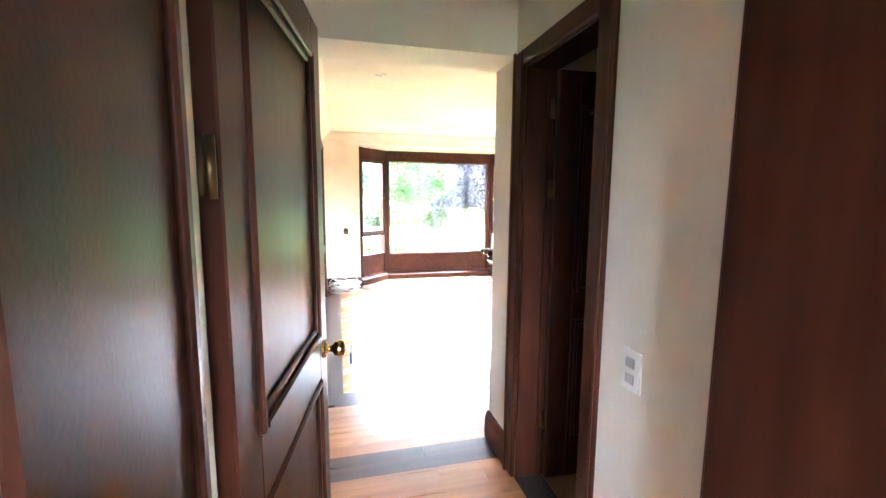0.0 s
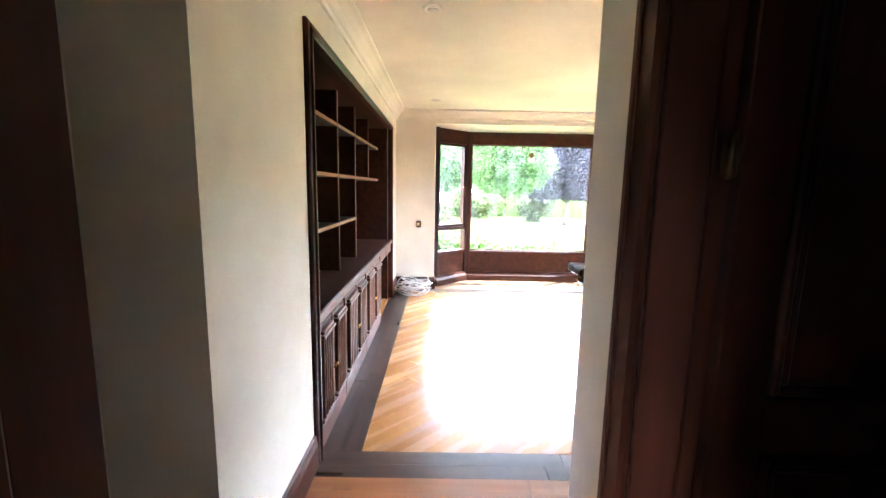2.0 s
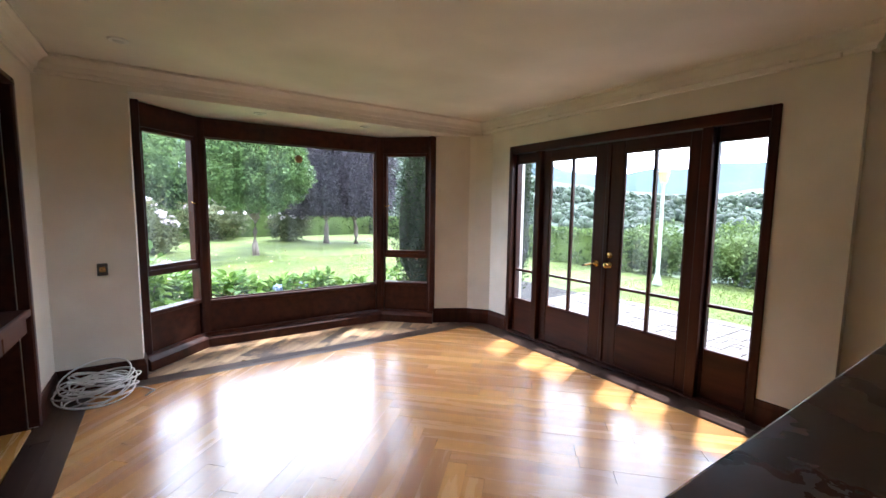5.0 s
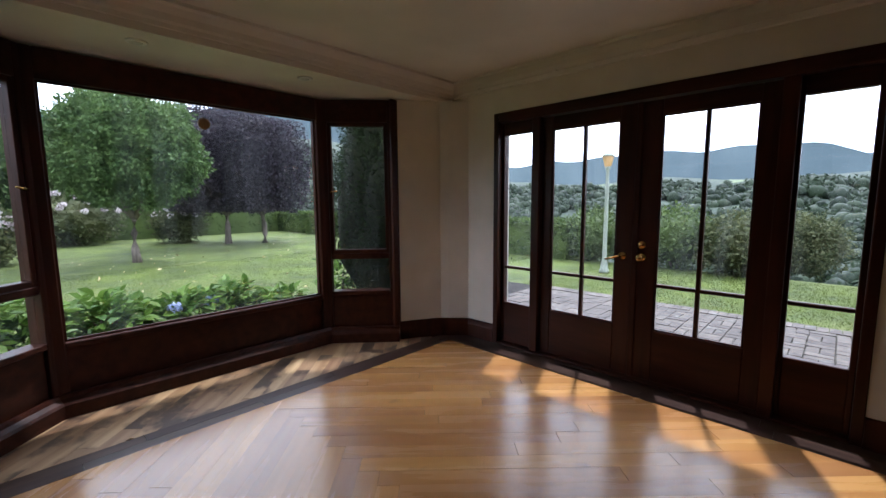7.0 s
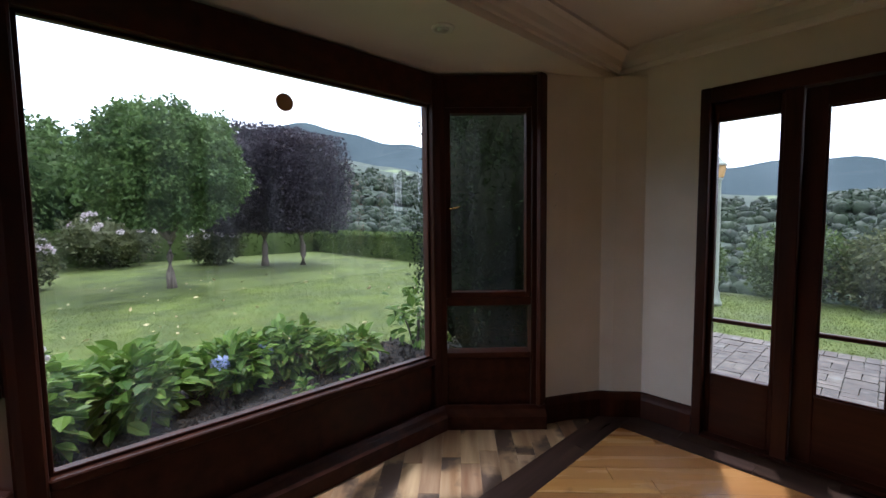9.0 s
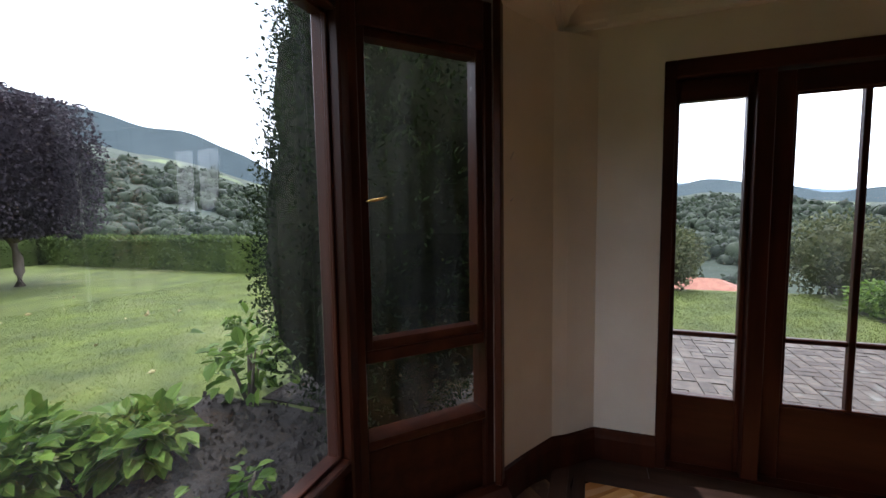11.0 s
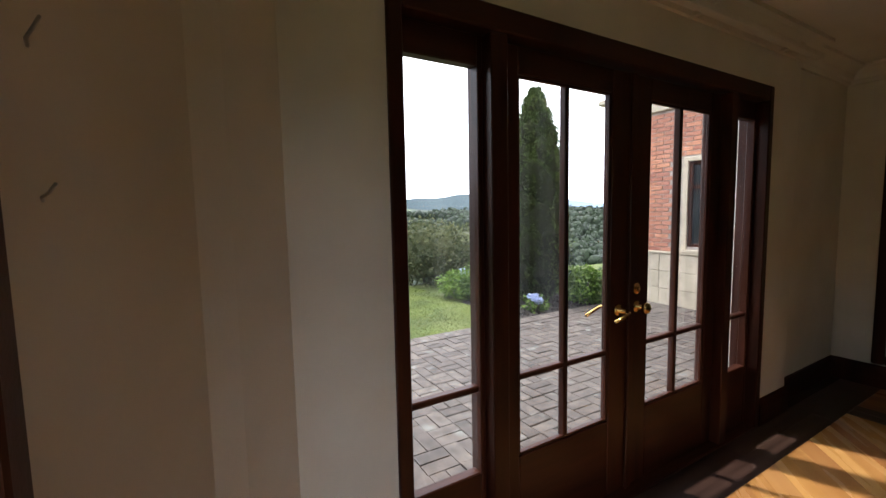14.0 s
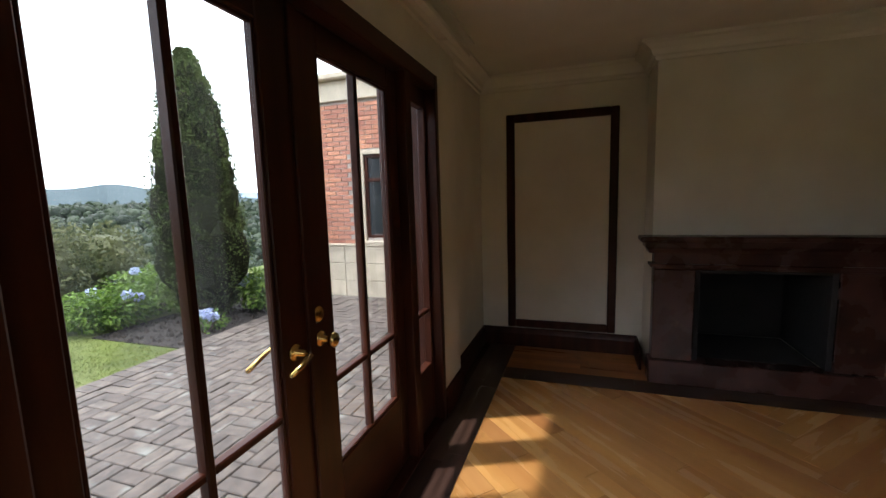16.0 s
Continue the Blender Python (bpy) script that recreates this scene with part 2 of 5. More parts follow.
M_BLADE = leaf_material("grass_blades", (0.055, 0.082, 0.009), (0.115, 0.15, 0.019))
M_SOIL = surface("garden_soil", (0.00675, 0.00525, 0.004125), (0.027, 0.02025, 0.01575), (14, 14, 14), detail=10, rough=(0.9, 1), bump=1.0, bump_scale=35, bump_dist=0.04)
M_BARK = surface("bark", (0.09, 0.07, 0.055), (0.2, 0.165, 0.135), (18, 18, 3), rough=(0.8, 0.95), bump=0.6, bump_scale=50)
# conifer inner twigs, blackened to stand in for shade within the crown
M_TWIGSHADE = surface("inner_twigs", (0.005, 0.006, 0.003), (0.016, 0.018, 0.008), (20, 20, 20), rough=(0.9, 1), bump=0.8, bump_scale=40, gloss=0.1)
M_HILL = surface("hillside", (0.016, 0.028, 0.018), (0.042, 0.060, 0.036), (0.03, 0.03, 0.03), detail=12, rough=(0.9, 1), bump=0.6, bump_scale=0.12, bump_dist=2.0, spots=((0.13, 0.17, 0.07), 0.012, 0.60, 0.68))
M_FOREST = leaf_material("woods", (0.012, 0.022, 0.013), (0.048, 0.068, 0.036))
# air haze is painted into these two ridge colours
M_HAZETINT1 = surface("hazy_ridge", (0.060, 0.085, 0.095), (0.095, 0.125, 0.135), (0.004, 0.004, 0.004), detail=10, rough=(1, 1), bump=0)
M_HAZETINT2 = surface("far_hazy_ridge", (0.17, 0.24, 0.31), (0.21, 0.28, 0.35), (0.002, 0.002, 0.002), rough=(1, 1), bump=0)
L_LIGHT = leaf_material("leaf_light", (0.034, 0.066, 0.020), (0.125, 0.19, 0.058))
L_PURPLE = leaf_material("leaf_purple", (0.020, 0.017, 0.024), (0.062, 0.050, 0.062))
L_DARK = leaf_material("leaf_thuja", (0.006, 0.012, 0.004), (0.024, 0.040, 0.010), rough=0.85)
L_CYP = leaf_material("leaf_cypress", (0.03, 0.05, 0.014), (0.11, 0.15, 0.045))
L_HEDGE = leaf_material("leaf_hedge", (0.0375, 0.06375, 0.0165), (0.1125, 0.1575, 0.04125))
L_HYD = leaf_material("leaf_hydrangea", (0.04675, 0.09775, 0.0153), (0.1615, 0.255, 0.0425), rough=0.4)
L_SHRUB = leaf_material("leaf_shrub", (0.045, 0.06, 0.025), (0.13, 0.14, 0.06))
L_FLOWB = leaf_material("petal_blue", (0.36, 0.42, 0.66), (0.6, 0.66, 0.85), rough=0.7)
L_FLOWW = leaf_material("petal_white", (0.6, 0.5, 0.55), (0.85, 0.8, 0.8), rough=0.7)


# ---- mesh helpers ----
def put(name, bm, mat, parent=None, m=None, smooth=False):
    me = bpy.data.meshes.new(name)
    bm.to_mesh(me)
    bm.free()
    me.materials.append(mat)
    if smooth:
        for p in me.polygons:
            p.use_smooth = True
    ob = new(name, me)
    if m is not None:
        ob.matrix_world = m
    if parent is not None:
        ob.parent = parent
    return ob


def part(name, bm, mat, parent, label="", smooth=False):
    return tagged(put(name, bm, mat, parent, None, smooth), label)


def root(name, label, category, at=(0, 0, 0), rz=0, group="", kind=""):
    e = new(name)
    e.empty_display_size = 0.1
    e.matrix_world = pose(*at, 0, 0, rz)
    return tagged(e, label, category, group, kind)


def box(bm, x0, x1, y0, y1, z0, z1, bevel=0.0, m=None):
    r = bmesh.ops.create_cube(bm, size=1)
    vs = r["verts"]
    for v in vs:
        v.co = Vector((x0 + (v.co.x + 0.5) * (x1 - x0), y0 + (v.co.y + 0.5) * (y1 - y0), z0 + (v.co.z + 0.5) * (z1 - z0)))
        if m is not None:
            v.co = m @ v.co
    if bevel:
        es = list({e for v in vs for e in v.link_edges})
        bmesh.ops.bevel(bm, geom=es, offset=bevel, segments=1, affect="EDGES")
    return bm


def B(x0, x1, y0, y1, z0, z1, bevel=0.0, m=None):
    return box(bmesh.new(), x0, x1, y0, y1, z0, z1, bevel, m)


def prism(poly, z0, z1, bm=None):
    """An upright prism over a convex outline."""
    bm = bm or bmesh.new()
    lo = [bm.verts.new((x, y, z0)) for x, y in poly]
    hi = [bm.verts.new((x, y, z1)) for x, y in poly]
    n = len(poly)
    bm.faces.new(hi)
    bm.faces.new(lo[::-1])
    for i in range(n):
        bm.faces.new((lo[i], lo[(i + 1) % n], hi[(i + 1) % n], hi[i]))
    bmesh.ops.recalc_face_normals(bm, faces=bm.faces[:])
    return bm


def lathe(profile, seg=20, bm=None, m=None):
    """A turned shape about z from (radius, height) pairs."""
    bm = bm or bmesh.new()
    rings = []
    for r, z in profile:
        ring = []
        for i in range(seg):
            a = 2 * math.pi * i / seg
            co = Vector((r * math.cos(a), r * math.sin(a), z))
            ring.append(bm.verts.new(m @ co if m is not None else co))
        rings.append(ring)
    for a, b in zip(rings, rings[1:]):
        for i in range(seg):
            bm.faces.new((a[i], a[(i + 1) % seg], b[(i + 1) % seg], b[i]))
    bm.faces.new(rings[0][::-1])
    bm.faces.new(rings[-1])
    return bm


def tube(points, radius, seg=8, bm=None):
    """A round bar through points."""
    bm = bm or bmesh.new()
    rings = []
    pts = [Vector(p) for p in points]
    rad = radius if isinstance(radius, (list, tuple)) else [radius] * len(pts)
    for i, p in enumerate(pts):
        d = (pts[min(i + 1, len(pts) - 1)] - pts[max(i - 1, 0)]).normalized()
        q = d.to_track_quat("Z", "Y")
        rings.append([bm.verts.new(p + q @ Vector((rad[i] * math.cos(2 * math.pi * k / seg), rad[i] * math.sin(2 * math.pi * k / seg), 0))) for k in range(seg)])
    for a, b in zip(rings, rings[1:]):
        for k in range(seg):
            bm.faces.new((a[k], a[(k + 1) % seg], b[(k + 1) % seg], b[k]))
    bm.faces.new(rings[0][::-1])
    bm.faces.new(rings[-1])
    return bm


def sweep(profile, path, closed=False):
    """Mouldings: profile (out, up) pairs swept along a level path; out is to the left of the way."""
    bm = bmesh.new()
    n = len(path)
    rings = []
    for i, (x, y, z) in enumerate(path):
        p = Vector((x, y))
        d0 = (p - Vector(path[i - 1][:2])).normalized() if (i or closed) else None
        d1 = (Vector(path[(i + 1) % n][:2]) - p).normalized() if (i < n - 1 or closed) else None
        d0, d1 = d0 or d1, d1 or d0
        n0, n1 = Vector((-d0.y, d0.x)), Vector((-d1.y, d1.x))
        mit = (n0 + n1) / max(0.2, 1 + n0.dot(n1))
        rings.append([bm.verts.new((x + mit.x * o, y + mit.y * o, z + u)) for o, u in profile])
    k = len(profile)
    pairs = list(zip(rings, rings[1:])) + ([(rings[-1], rings[0])] if closed else [])
    for a, b in pairs:
        for j in range(k):
            bm.faces.new((a[j], a[(j + 1) % k], b[(j + 1) % k], b[j]))
    if not closed:
        bm.faces.new(rings[0])
        bm.faces.new(rings[-1][::-1])
    bmesh.ops.recalc_face_normals(bm, faces=bm.faces[:])
    return bm


# ---- structure ----
CEIL, XW, XE, YN, YS = 2.60, -0.07, 4.20, 7.55, 2.85


def setting(name, boxes, mat, label="", bevel=0.0):
    bm = bmesh.new()
    for b in boxes:
        box(bm, *b, bevel)
    return tagged(put(name, bm, mat), label, kind="structure")


setting("wall_west", [(-0.27, XW, 2.57, 3.555, 0, CEIL), (-0.27, XW, 6.97, 7.75, 0, CEIL), (-0.27, XW, 3.555, 6.97, 2.30, CEIL), (-0.80, -0.66, 3.3, 7.2, 0, CEIL), (-0.66, -0.27, 3.41, 3.555, 0, CEIL), (-0.66, -0.27, 6.97, 7.11, 0, CEIL), (-0.66, -0.27, 3.555, 6.97, 2.33, CEIL)], M_WALL)
setting("wall_north", [(XW, 0.50, YN, 7.80, 0, CEIL), (3.62, 4.45, YN, 7.80, 2.424, CEIL)], M_WALL)
tagged(put("wall_north_corner", prism([(3.56, 7.80), (3.77, 7.70), (4.01, 7.565), (4.06, 7.49), (XE, 7.34), (4.45, 7.34), (4.45, 7.80)], 0, 2.424), M_WALL), kind="structure")
setting("wall_east", [(XE, 4.45, 7.01, 7.34, 0, CEIL), (XE, 4.45, 7.34, YN, 2.424, CEIL), (XE, 4.45, 4.355, 7.01, 2.25, CEIL), (XE, 4.45, 3.95, 4.355, 0, CEIL), (4.27, 4.45, 2.60, 3.95, 0, CEIL)], M_WALL)
setting("wall_south", [(2.49, 4.27, 2.62, YS, 0, CEIL), (1.25, 1.645, 2.62, YS, 0, CEIL), (1.645, 2.49, 2.62, YS, 0.96, CEIL), (1.345, 2.79, YS, 3.29, 0.96, CEIL), (2.49, 2.79, YS, 3.29, 0, 0.96), (1.345, 1.645, YS, 3.29, 0, 0.96)], M_WALL)
setting("wall_hall_east", [(1.08, 1.25, 2.405, 2.79, 0, CEIL), (1.08, 1.25, 1.09, 1.725, 0, CEIL), (1.08, 1.25, 1.725, 2.405, 2.235, CEIL)], M_WALL)
setting("wall_hall_header", [(XW, 1.08, 2.50, 2.79, 2.288, CEIL), (-0.40, XW, 2.50, 2.57, 2.288, CEIL)], M_WALL)
setting("wall_hall_west", [(-0.55, -0.40, 1.09, 2.57, 0, CEIL), (-0.55, -0.27, 2.57, 2.75, 0, CEIL)], M_WALL)
setting("wall_entry", [(-1.60, -0.105, 0.69, 1.09, 0, CEIL), (1.0, 2.20, 0.69, 1.09, 0, CEIL), (-0.105, 1.0, 0.69, 1.09, 2.20, CEIL)], M_WALL)
setting("wall_lobby", [(-1.75, -1.60, -2.0, 1.09, 0, CEIL), (2.20, 2.35, -2.0, 1.09, 0, CEIL), (-1.60, 2.20, -2.15, -2.0, 0, 0.9), (-1.60, 2.20, -2.15, -2.0, 2.1, CEIL), (-1.60, -0.5, -2.15, -2.0, 0.9, 2.1), (0.5, 2.20, -2.15, -2.0, 0.9, 2.1)], M_WALL)
setting("wall_side_room", [(2.6, 2.75, 0.95, 2.62, 0, CEIL), (1.25, 2.6, 1.09, 1.19, 0, CEIL), (1.25, 2.6, 2.50, 2.62, 0, CEIL)], M_WALL)
setting("ceiling", [(-0.80, 4.45, 0.55, 7.62, CEIL, 2.75), (-1.75, 2.75, -2.15, 0.55, CEIL, 2.75), (1.25, 2.75, 0.95, 2.60, 2.55, CEIL)], M_CEIL)
tagged(put("ceiling_bay", prism([(0.50, 7.55), (3.62, 7.55), (3.62, 7.80), (3.72, 7.85), (3.20, 8.42), (0.90, 8.42), (0.38, 7.85), (0.50, 7.80)], 2.425, 2.75), M_CEIL), kind="structure")

# cornice: cove with a bead below
COVE = [(0, -0.13), (0.022, -0.13), (0.026, -0.105), (0.045, -0.095), (0.06, -0.06), (0.10, -0.03), (0.13, -0.022), (0.13, 0), (0, 0)]
cor = sweep(COVE, [(4.27, YS, CEIL), (4.27, 3.95, CEIL), (XE, 3.95, CEIL), (XE, YN, CEIL), (XW, YN, CEIL), (XW, 2.79, CEIL), (1.25, 2.79, CEIL), (1.25, YS, CEIL), (1.345, YS, CEIL), (1.345, 3.29, CEIL), (2.79, 3.29, CEIL), (2.79, YS, CEIL)], closed=True)
tagged(put("trim_cornice", cor, M_CEIL), kind="structure")
# curtain rail left over the garden doors
rail = bmesh.new()
box(rail, 4.05, 4.09, 4.05, 7.30, 2.43, 2.465, 0.004)
for yy in (4.3, 5.3, 6.3, 7.1):
    box(rail, 4.06, 4.20, yy, yy + 0.03, 2.465, 2.485, 0.002)
tagged(put("trim_curtain_rail", rail, M_CEIL), kind="structure")

# baseboards with a moulded top
BASE = [(0, 0), (0.022, 0), (0.022, 0.13), (0.016, 0.15), (0.012, 0.175), (0, 0.185)]


def baseboard(path):
    tagged(put("baseboard", sweep(BASE, path), M_WOOD), kind="structure")


baseboard([(4.27, YS, 0), (4.27, 3.95, 0), (XE, 3.95, 0), (XE, 4.355, 0)])
baseboard([(XE, 7.01, 0), (XE, 7.34, 0), (4.06, 7.49, 0), (4.01, 7.565, 0), (3.77, 7.70, 0), (3.60, 7.78, 0)])
baseboard([(0.50, 7.74, 0), (0.50, YN, 0), (XW, YN, 0), (XW, 6.98, 0)])
baseboard([(XW, 3.495, 0), (XW, 2.57, 0), (-0.40, 2.57, 0), (-0.40, 1.09, 0)])
baseboard([(1.08, 2.475, 0), (1.08, 2.79, 0), (1.25, 2.79, 0), (1.25, YS, 0), (1.345, YS, 0), (1.345, 3.29, 0)])
baseboard([(1.08, 0.98, 0), (1.08, 1.55, 0)])
baseboard([(2.83, 3.2, 0), (2.83, YS, 0), (4.27, YS, 0)])


# ---- bay window ----
def side_window(name, m):
    """Local x runs along the frame from the outer post, y points into the room."""
    w = root(name, "dark mahogany bay side casement with fixed lower pane", "window", kind="structure")
    w.matrix_world = m
    t = 0.06
    part("post", B(0, 0.105, -t, t, 0, 2.41, 0.006), M_WOOD, w)
    part("post", B(0.69, 0.79, -t, t, 0, 2.41, 0.006), M_WOOD, w)
    part("head_rail", B(0.105, 0.69, -t, t, 2.20, 2.41, 0.004), M_WOODH, w)
    part("mid_rail", B(0.105, 0.69, -0.05, 0.05, 0.85, 0.905, 0.006), M_WOODH, w)
    part("apron_panel", B(0.105, 0.69, -0.04, 0.03, 0, 0.48, 0.004), M_WOODH, w)
    part("bottom_rail", B(0.105, 0.69, -t, t, 0.48, 0.52, 0.005), M_WOODH, w)
    sash = part("sash", B(0.105, 0.14, -0.03, 0.045, 0.905, 2.20, 0.004), M_WOOD, w)
    for b in ((0.655, 0.69, -0.03, 0.045, 0.905, 2.20), (0.14, 0.655, -0.03, 0.045, 0.905, 0.945), (0.14, 0.655, -0.03, 0.045, 2.165, 2.20)):
        part("sash_rail", B(*b, 0.004), M_WOOD, sash)
    p = part("pane", B(0.14, 0.655, 0, 0.005, 0.945, 2.165), M_GLASSF, w)
    p.visible_shadow = False
    p = part("pane", B(0.105, 0.69, 0, 0.005, 0.52, 0.85), M_GLASSF, w)
    p.visible_shadow = False
    h = part("latch", tube([(0.672, 0.045, 1.52), (0.672, 0.075, 1.52), (0.64, 0.085, 1.525), (0.595, 0.085, 1.535)], 0.006), M_BRASS, w, "brass casement latch", True)
    return w


aR = math.degrees(math.atan2(0.667, -0.745))
mR = pose(3.655, 7.805, 0, 0, 0, aR)
side_window("window_1", mR)
# mirrored twin on the other flank
mL = Matrix.Translation((4.095, 0, 0)) @ Matrix.Diagonal((-1, 1, 1, 1)) @ mR
wl_ = root("window_2", "dark mahogany bay side casement with fixed lower pane", "window", kind="structure")
wl_.matrix_world = pose(0, 0, 0)
src = bpy.data.objects["window_1"]
for c in src.children:
    me = c.data.copy()
    me.transform(mL)
    me.flip_normals()
    o = new(c.name.split(".")[0], me)
    o.parent, o.visible_shadow = wl_, c.visible_shadow
    for g in c.children:
        mg = g.data.copy()
        mg.transform(mL)
        mg.flip_normals()
        og = new(g.name.split(".")[0], mg)
        og.parent = o

wc = root("window_3", "large fixed bay picture window in dark mahogany frame", "window", kind="structure")
part("corner_post", B(3.015, 3.12, 8.245, 8.37, 0, 2.41, 0.008), M_WOOD, wc)
part("corner_post", B(0.975, 1.08, 8.245, 8.37, 0, 2.41, 0.008), M_WOOD, wc)
part("head_rail", B(1.08, 3.015, 8.25, 8.37, 2.215, 2.41, 0.006), M_WOODH, wc)
part("bottom_rail", B(1.08, 3.015, 8.25, 8.37, 0.45, 0.495, 0.006), M_WOODH, wc)
part("apron_panel", B(1.08, 3.015, 8.285, 8.34, 0, 0.45, 0.004), M_WOODH, wc)
pane = part("pane", B(1.08, 3.015, 8.31, 8.316, 0.495, 2.215), M_GLASS, wc)
pane.visible_shadow = False
bead = bmesh.new()
for b in ((1.08, 1.095, 8.29, 8.31, 0.495, 2.215), (3.0, 3.015, 8.29, 8.31, 0.495, 2.215), (1.095, 3.0, 8.29, 8.31, 0.495, 0.51), (1.095, 3.0, 8.29, 8.31, 2.2, 2.215)):
    box(bead, *b, 0.003)
part("glazing_bead", bead, M_WOOD, wc)
SILL = [(0, 0), (0.075, 0), (0.075, 0.09), (0.06, 0.105), (0.03, 0.125), (0.018, 0.15), (0, 0.15)]
tagged(put("trim_bay_plinth", sweep(SILL, [(3.60, 7.76, 0), (3.085, 8.25, 0), (1.01, 8.25, 0), (0.495, 7.76, 0)]), M_WOODH), kind="structure")
# casing against the reveal, and the wall outside
setting("trim_bay_casing", [(3.535, 3.60, 7.755, 7.79, 0.15, 2.41), (0.502, 0.56, 7.74, 7.80, 0.15, 2.41)], M_WOOD, "", 0.005)

# ---- garden doors ----
fd = root("door_1", "closed double garden door with sidelights in dark mahogany", "door", kind="structure")
X0, X1 = 4.205, 4.36


def fpart(name, y0, y1, z0, z1, x0=X0 + 0.045, x1=X1 - 0.06, mat=M_WOOD, parent=None, bev=0.005):
    return part(name, B(x0, x1, y0, y1, z0, z1, bev), mat, parent or fd)


fpart("jamb", 6.955, 7.01, 0, 2.25, X0 - 0.02, X1)
fpart("jamb", 4.355, 4.41, 0, 2.25, X0 - 0.02, X1)
fpart("head", 4.41, 6.955, 2.16, 2.25, X0 - 0.02, X1, M_WOODH)
fpart("mullion", 6.512, 6.592, 0, 2.16, X0 - 0.01, X1)
fpart("mullion", 4.772, 4.852, 0, 2.16, X0 - 0.01, X1)
for ya, yb, ga, gb in ((6.592, 6.955, 6.617, 6.925), (4.41, 4.772, 4.44, 4.747)):
    s = fpart("sidelight", ya, ga, 0.02, 2.16)
    fpart("stile", gb, yb, 0.02, 2.16, parent=s)
    fpart("rail", ga, gb, 2.045, 2.16, mat=M_WOODH, parent=s)
    fpart("rail", ga, gb, 0.02, 0.425, mat=M_WOODH, parent=s)
    fpart("glazing_bar", ga, gb, 0.763, 0.79, X0 + 0.053, X1 - 0.063, M_WOODH, s)
    for za, zb in ((0.425, 0.763), (0.79, 2.045)):
        p = part("pane", B(4.275, 4.28, ga, gb, za, zb), M_GLASSF, s)
        p.visible_shadow = False
for ya, yb, g in ((5.684, 6.510, (5.834, 6.111, 6.139, 6.414)), (4.854, 5.680, (4.957, 5.231, 5.259, 5.530))):
    lf = fpart("leaf", ya, g[0], 0.02, 2.155)
    fpart("stile", g[3], yb, 0.02, 2.155, parent=lf)
    fpart("rail", g[0], g[3], 2.045, 2.155, mat=M_WOODH, parent=lf)
    fpart("rail", g[0], g[3], 0.02, 0.425, mat=M_WOODH, parent=lf)
    fpart("glazing_bar", g[1], g[2], 0.425, 2.045, X0 + 0.053, X1 - 0.063, parent=lf)
    for za, zb in ((g[0], g[1]), (g[2], g[3])):
        fpart("glazing_bar", za, zb, 0.763, 0.79, X0 + 0.055, X1 - 0.065, M_WOODH, lf)
        for wa, wb in ((0.425, 0.763), (0.79, 2.045)):
            p = part("pane", B(4.275, 4.28, za, zb, wa, wb), M_GLASSF, lf)
            p.visible_shadow = False
    bm = bmesh.new()
    for a, b, c, d in ((g[0], g[0] + 0.012, 0.425, 2.045), (g[3] - 0.012, g[3], 0.425, 2.045), (g[0] + 0.012, g[3] - 0.012, 0.425, 0.437), (g[0] + 0.012, g[3] - 0.012, 2.033, 2.045)):
        box(bm, 4.257, 4.275, a, b, c, d, 0.003)
    part("glazing_bead", bm, M_WOOD, lf)
fpart("astragal", 5.66, 5.705, 0.02, 2.155, X0 + 0.03, X0 + 0.046)
fpart("threshold", 4.41, 6.955, 0, 0.02, X0 - 0.02, X1 + 0.06, M_WOODH)
IN = Matrix.Translation((X0 + 0.045, 0, 0)) @ pose(0, 0, 0, 0, -90, 0)   # local z points into the room
ROSE = [(0.003, 0), (0.03, 0.0), (0.032, 0.006), (0.026, 0.012), (0.012, 0.016), (0.011, 0.045)]


def at_door(y, z):
    return Matrix.Translation((0, y, z)) @ IN


for yy, zz, nm in ((5.775, 0.99, "lever_handle"), (5.63, 0.99, "door_knob"), (5.632, 1.085, "deadbolt")):
    r = part(nm, lathe(ROSE if nm != "deadbolt" else ROSE[:5], 18, None, at_door(yy, zz)), M_BRASS, fd, "polished brass " + nm.replace("_", " "), True)
    if nm == "lever_handle":
        part("lever", tube([(4.19, yy, zz), (4.175, yy + 0.012, zz), (4.172, yy + 0.05, zz - 0.012), (4.175, yy + 0.11, zz - 0.03)], [0.01, 0.01, 0.009, 0.008]), M_BRASS, r, "", True)
    elif nm == "door_knob":
        part("knob", lathe([(0.01, 0.04), (0.022, 0.046), (0.029, 0.058), (0.027, 0.07), (0.015, 0.078)], 18, None, at_door(yy, zz)), M_BRASS, r, "", True)
part("outer_lever", tube([(4.30, 5.775, 0.99), (4.35, 5.775, 0.99), (4.355, 5.815, 0.975), (4.35, 5.885, 0.955)], 0.009), M_BRASS, fd, "", True)

# ---- blank framed panel in the far wall ----
bp = root("door_2", "blocked-up doorway, white panel in dark wood casing", "door", kind="structure")
for b in ((3.018, 3.09, YS, YS + 0.035, 0.20, 2.25), (3.935, 4.011, YS, YS + 0.035, 0.20, 2.25), (3.09, 3.935, YS, YS + 0.035, 2.175, 2.25), (3.09, 3.935, YS, YS + 0.03, 0.20, 0.275)):
    part("casing", B(*b, 0.008), M_WOOD, bp)
part("panel", B(3.09, 3.935, YS - 0.02, YS + 0.006, 0.275, 2.175), M_WALL, bp)

# ---- fireplace ----
fp = root("fireplace", "dark red marble fireplace surround with black firebox", "fireplace", at=(2.09, 3.3, 0))
FPM = Matrix.Translation((-2.09, -3.3, 0))


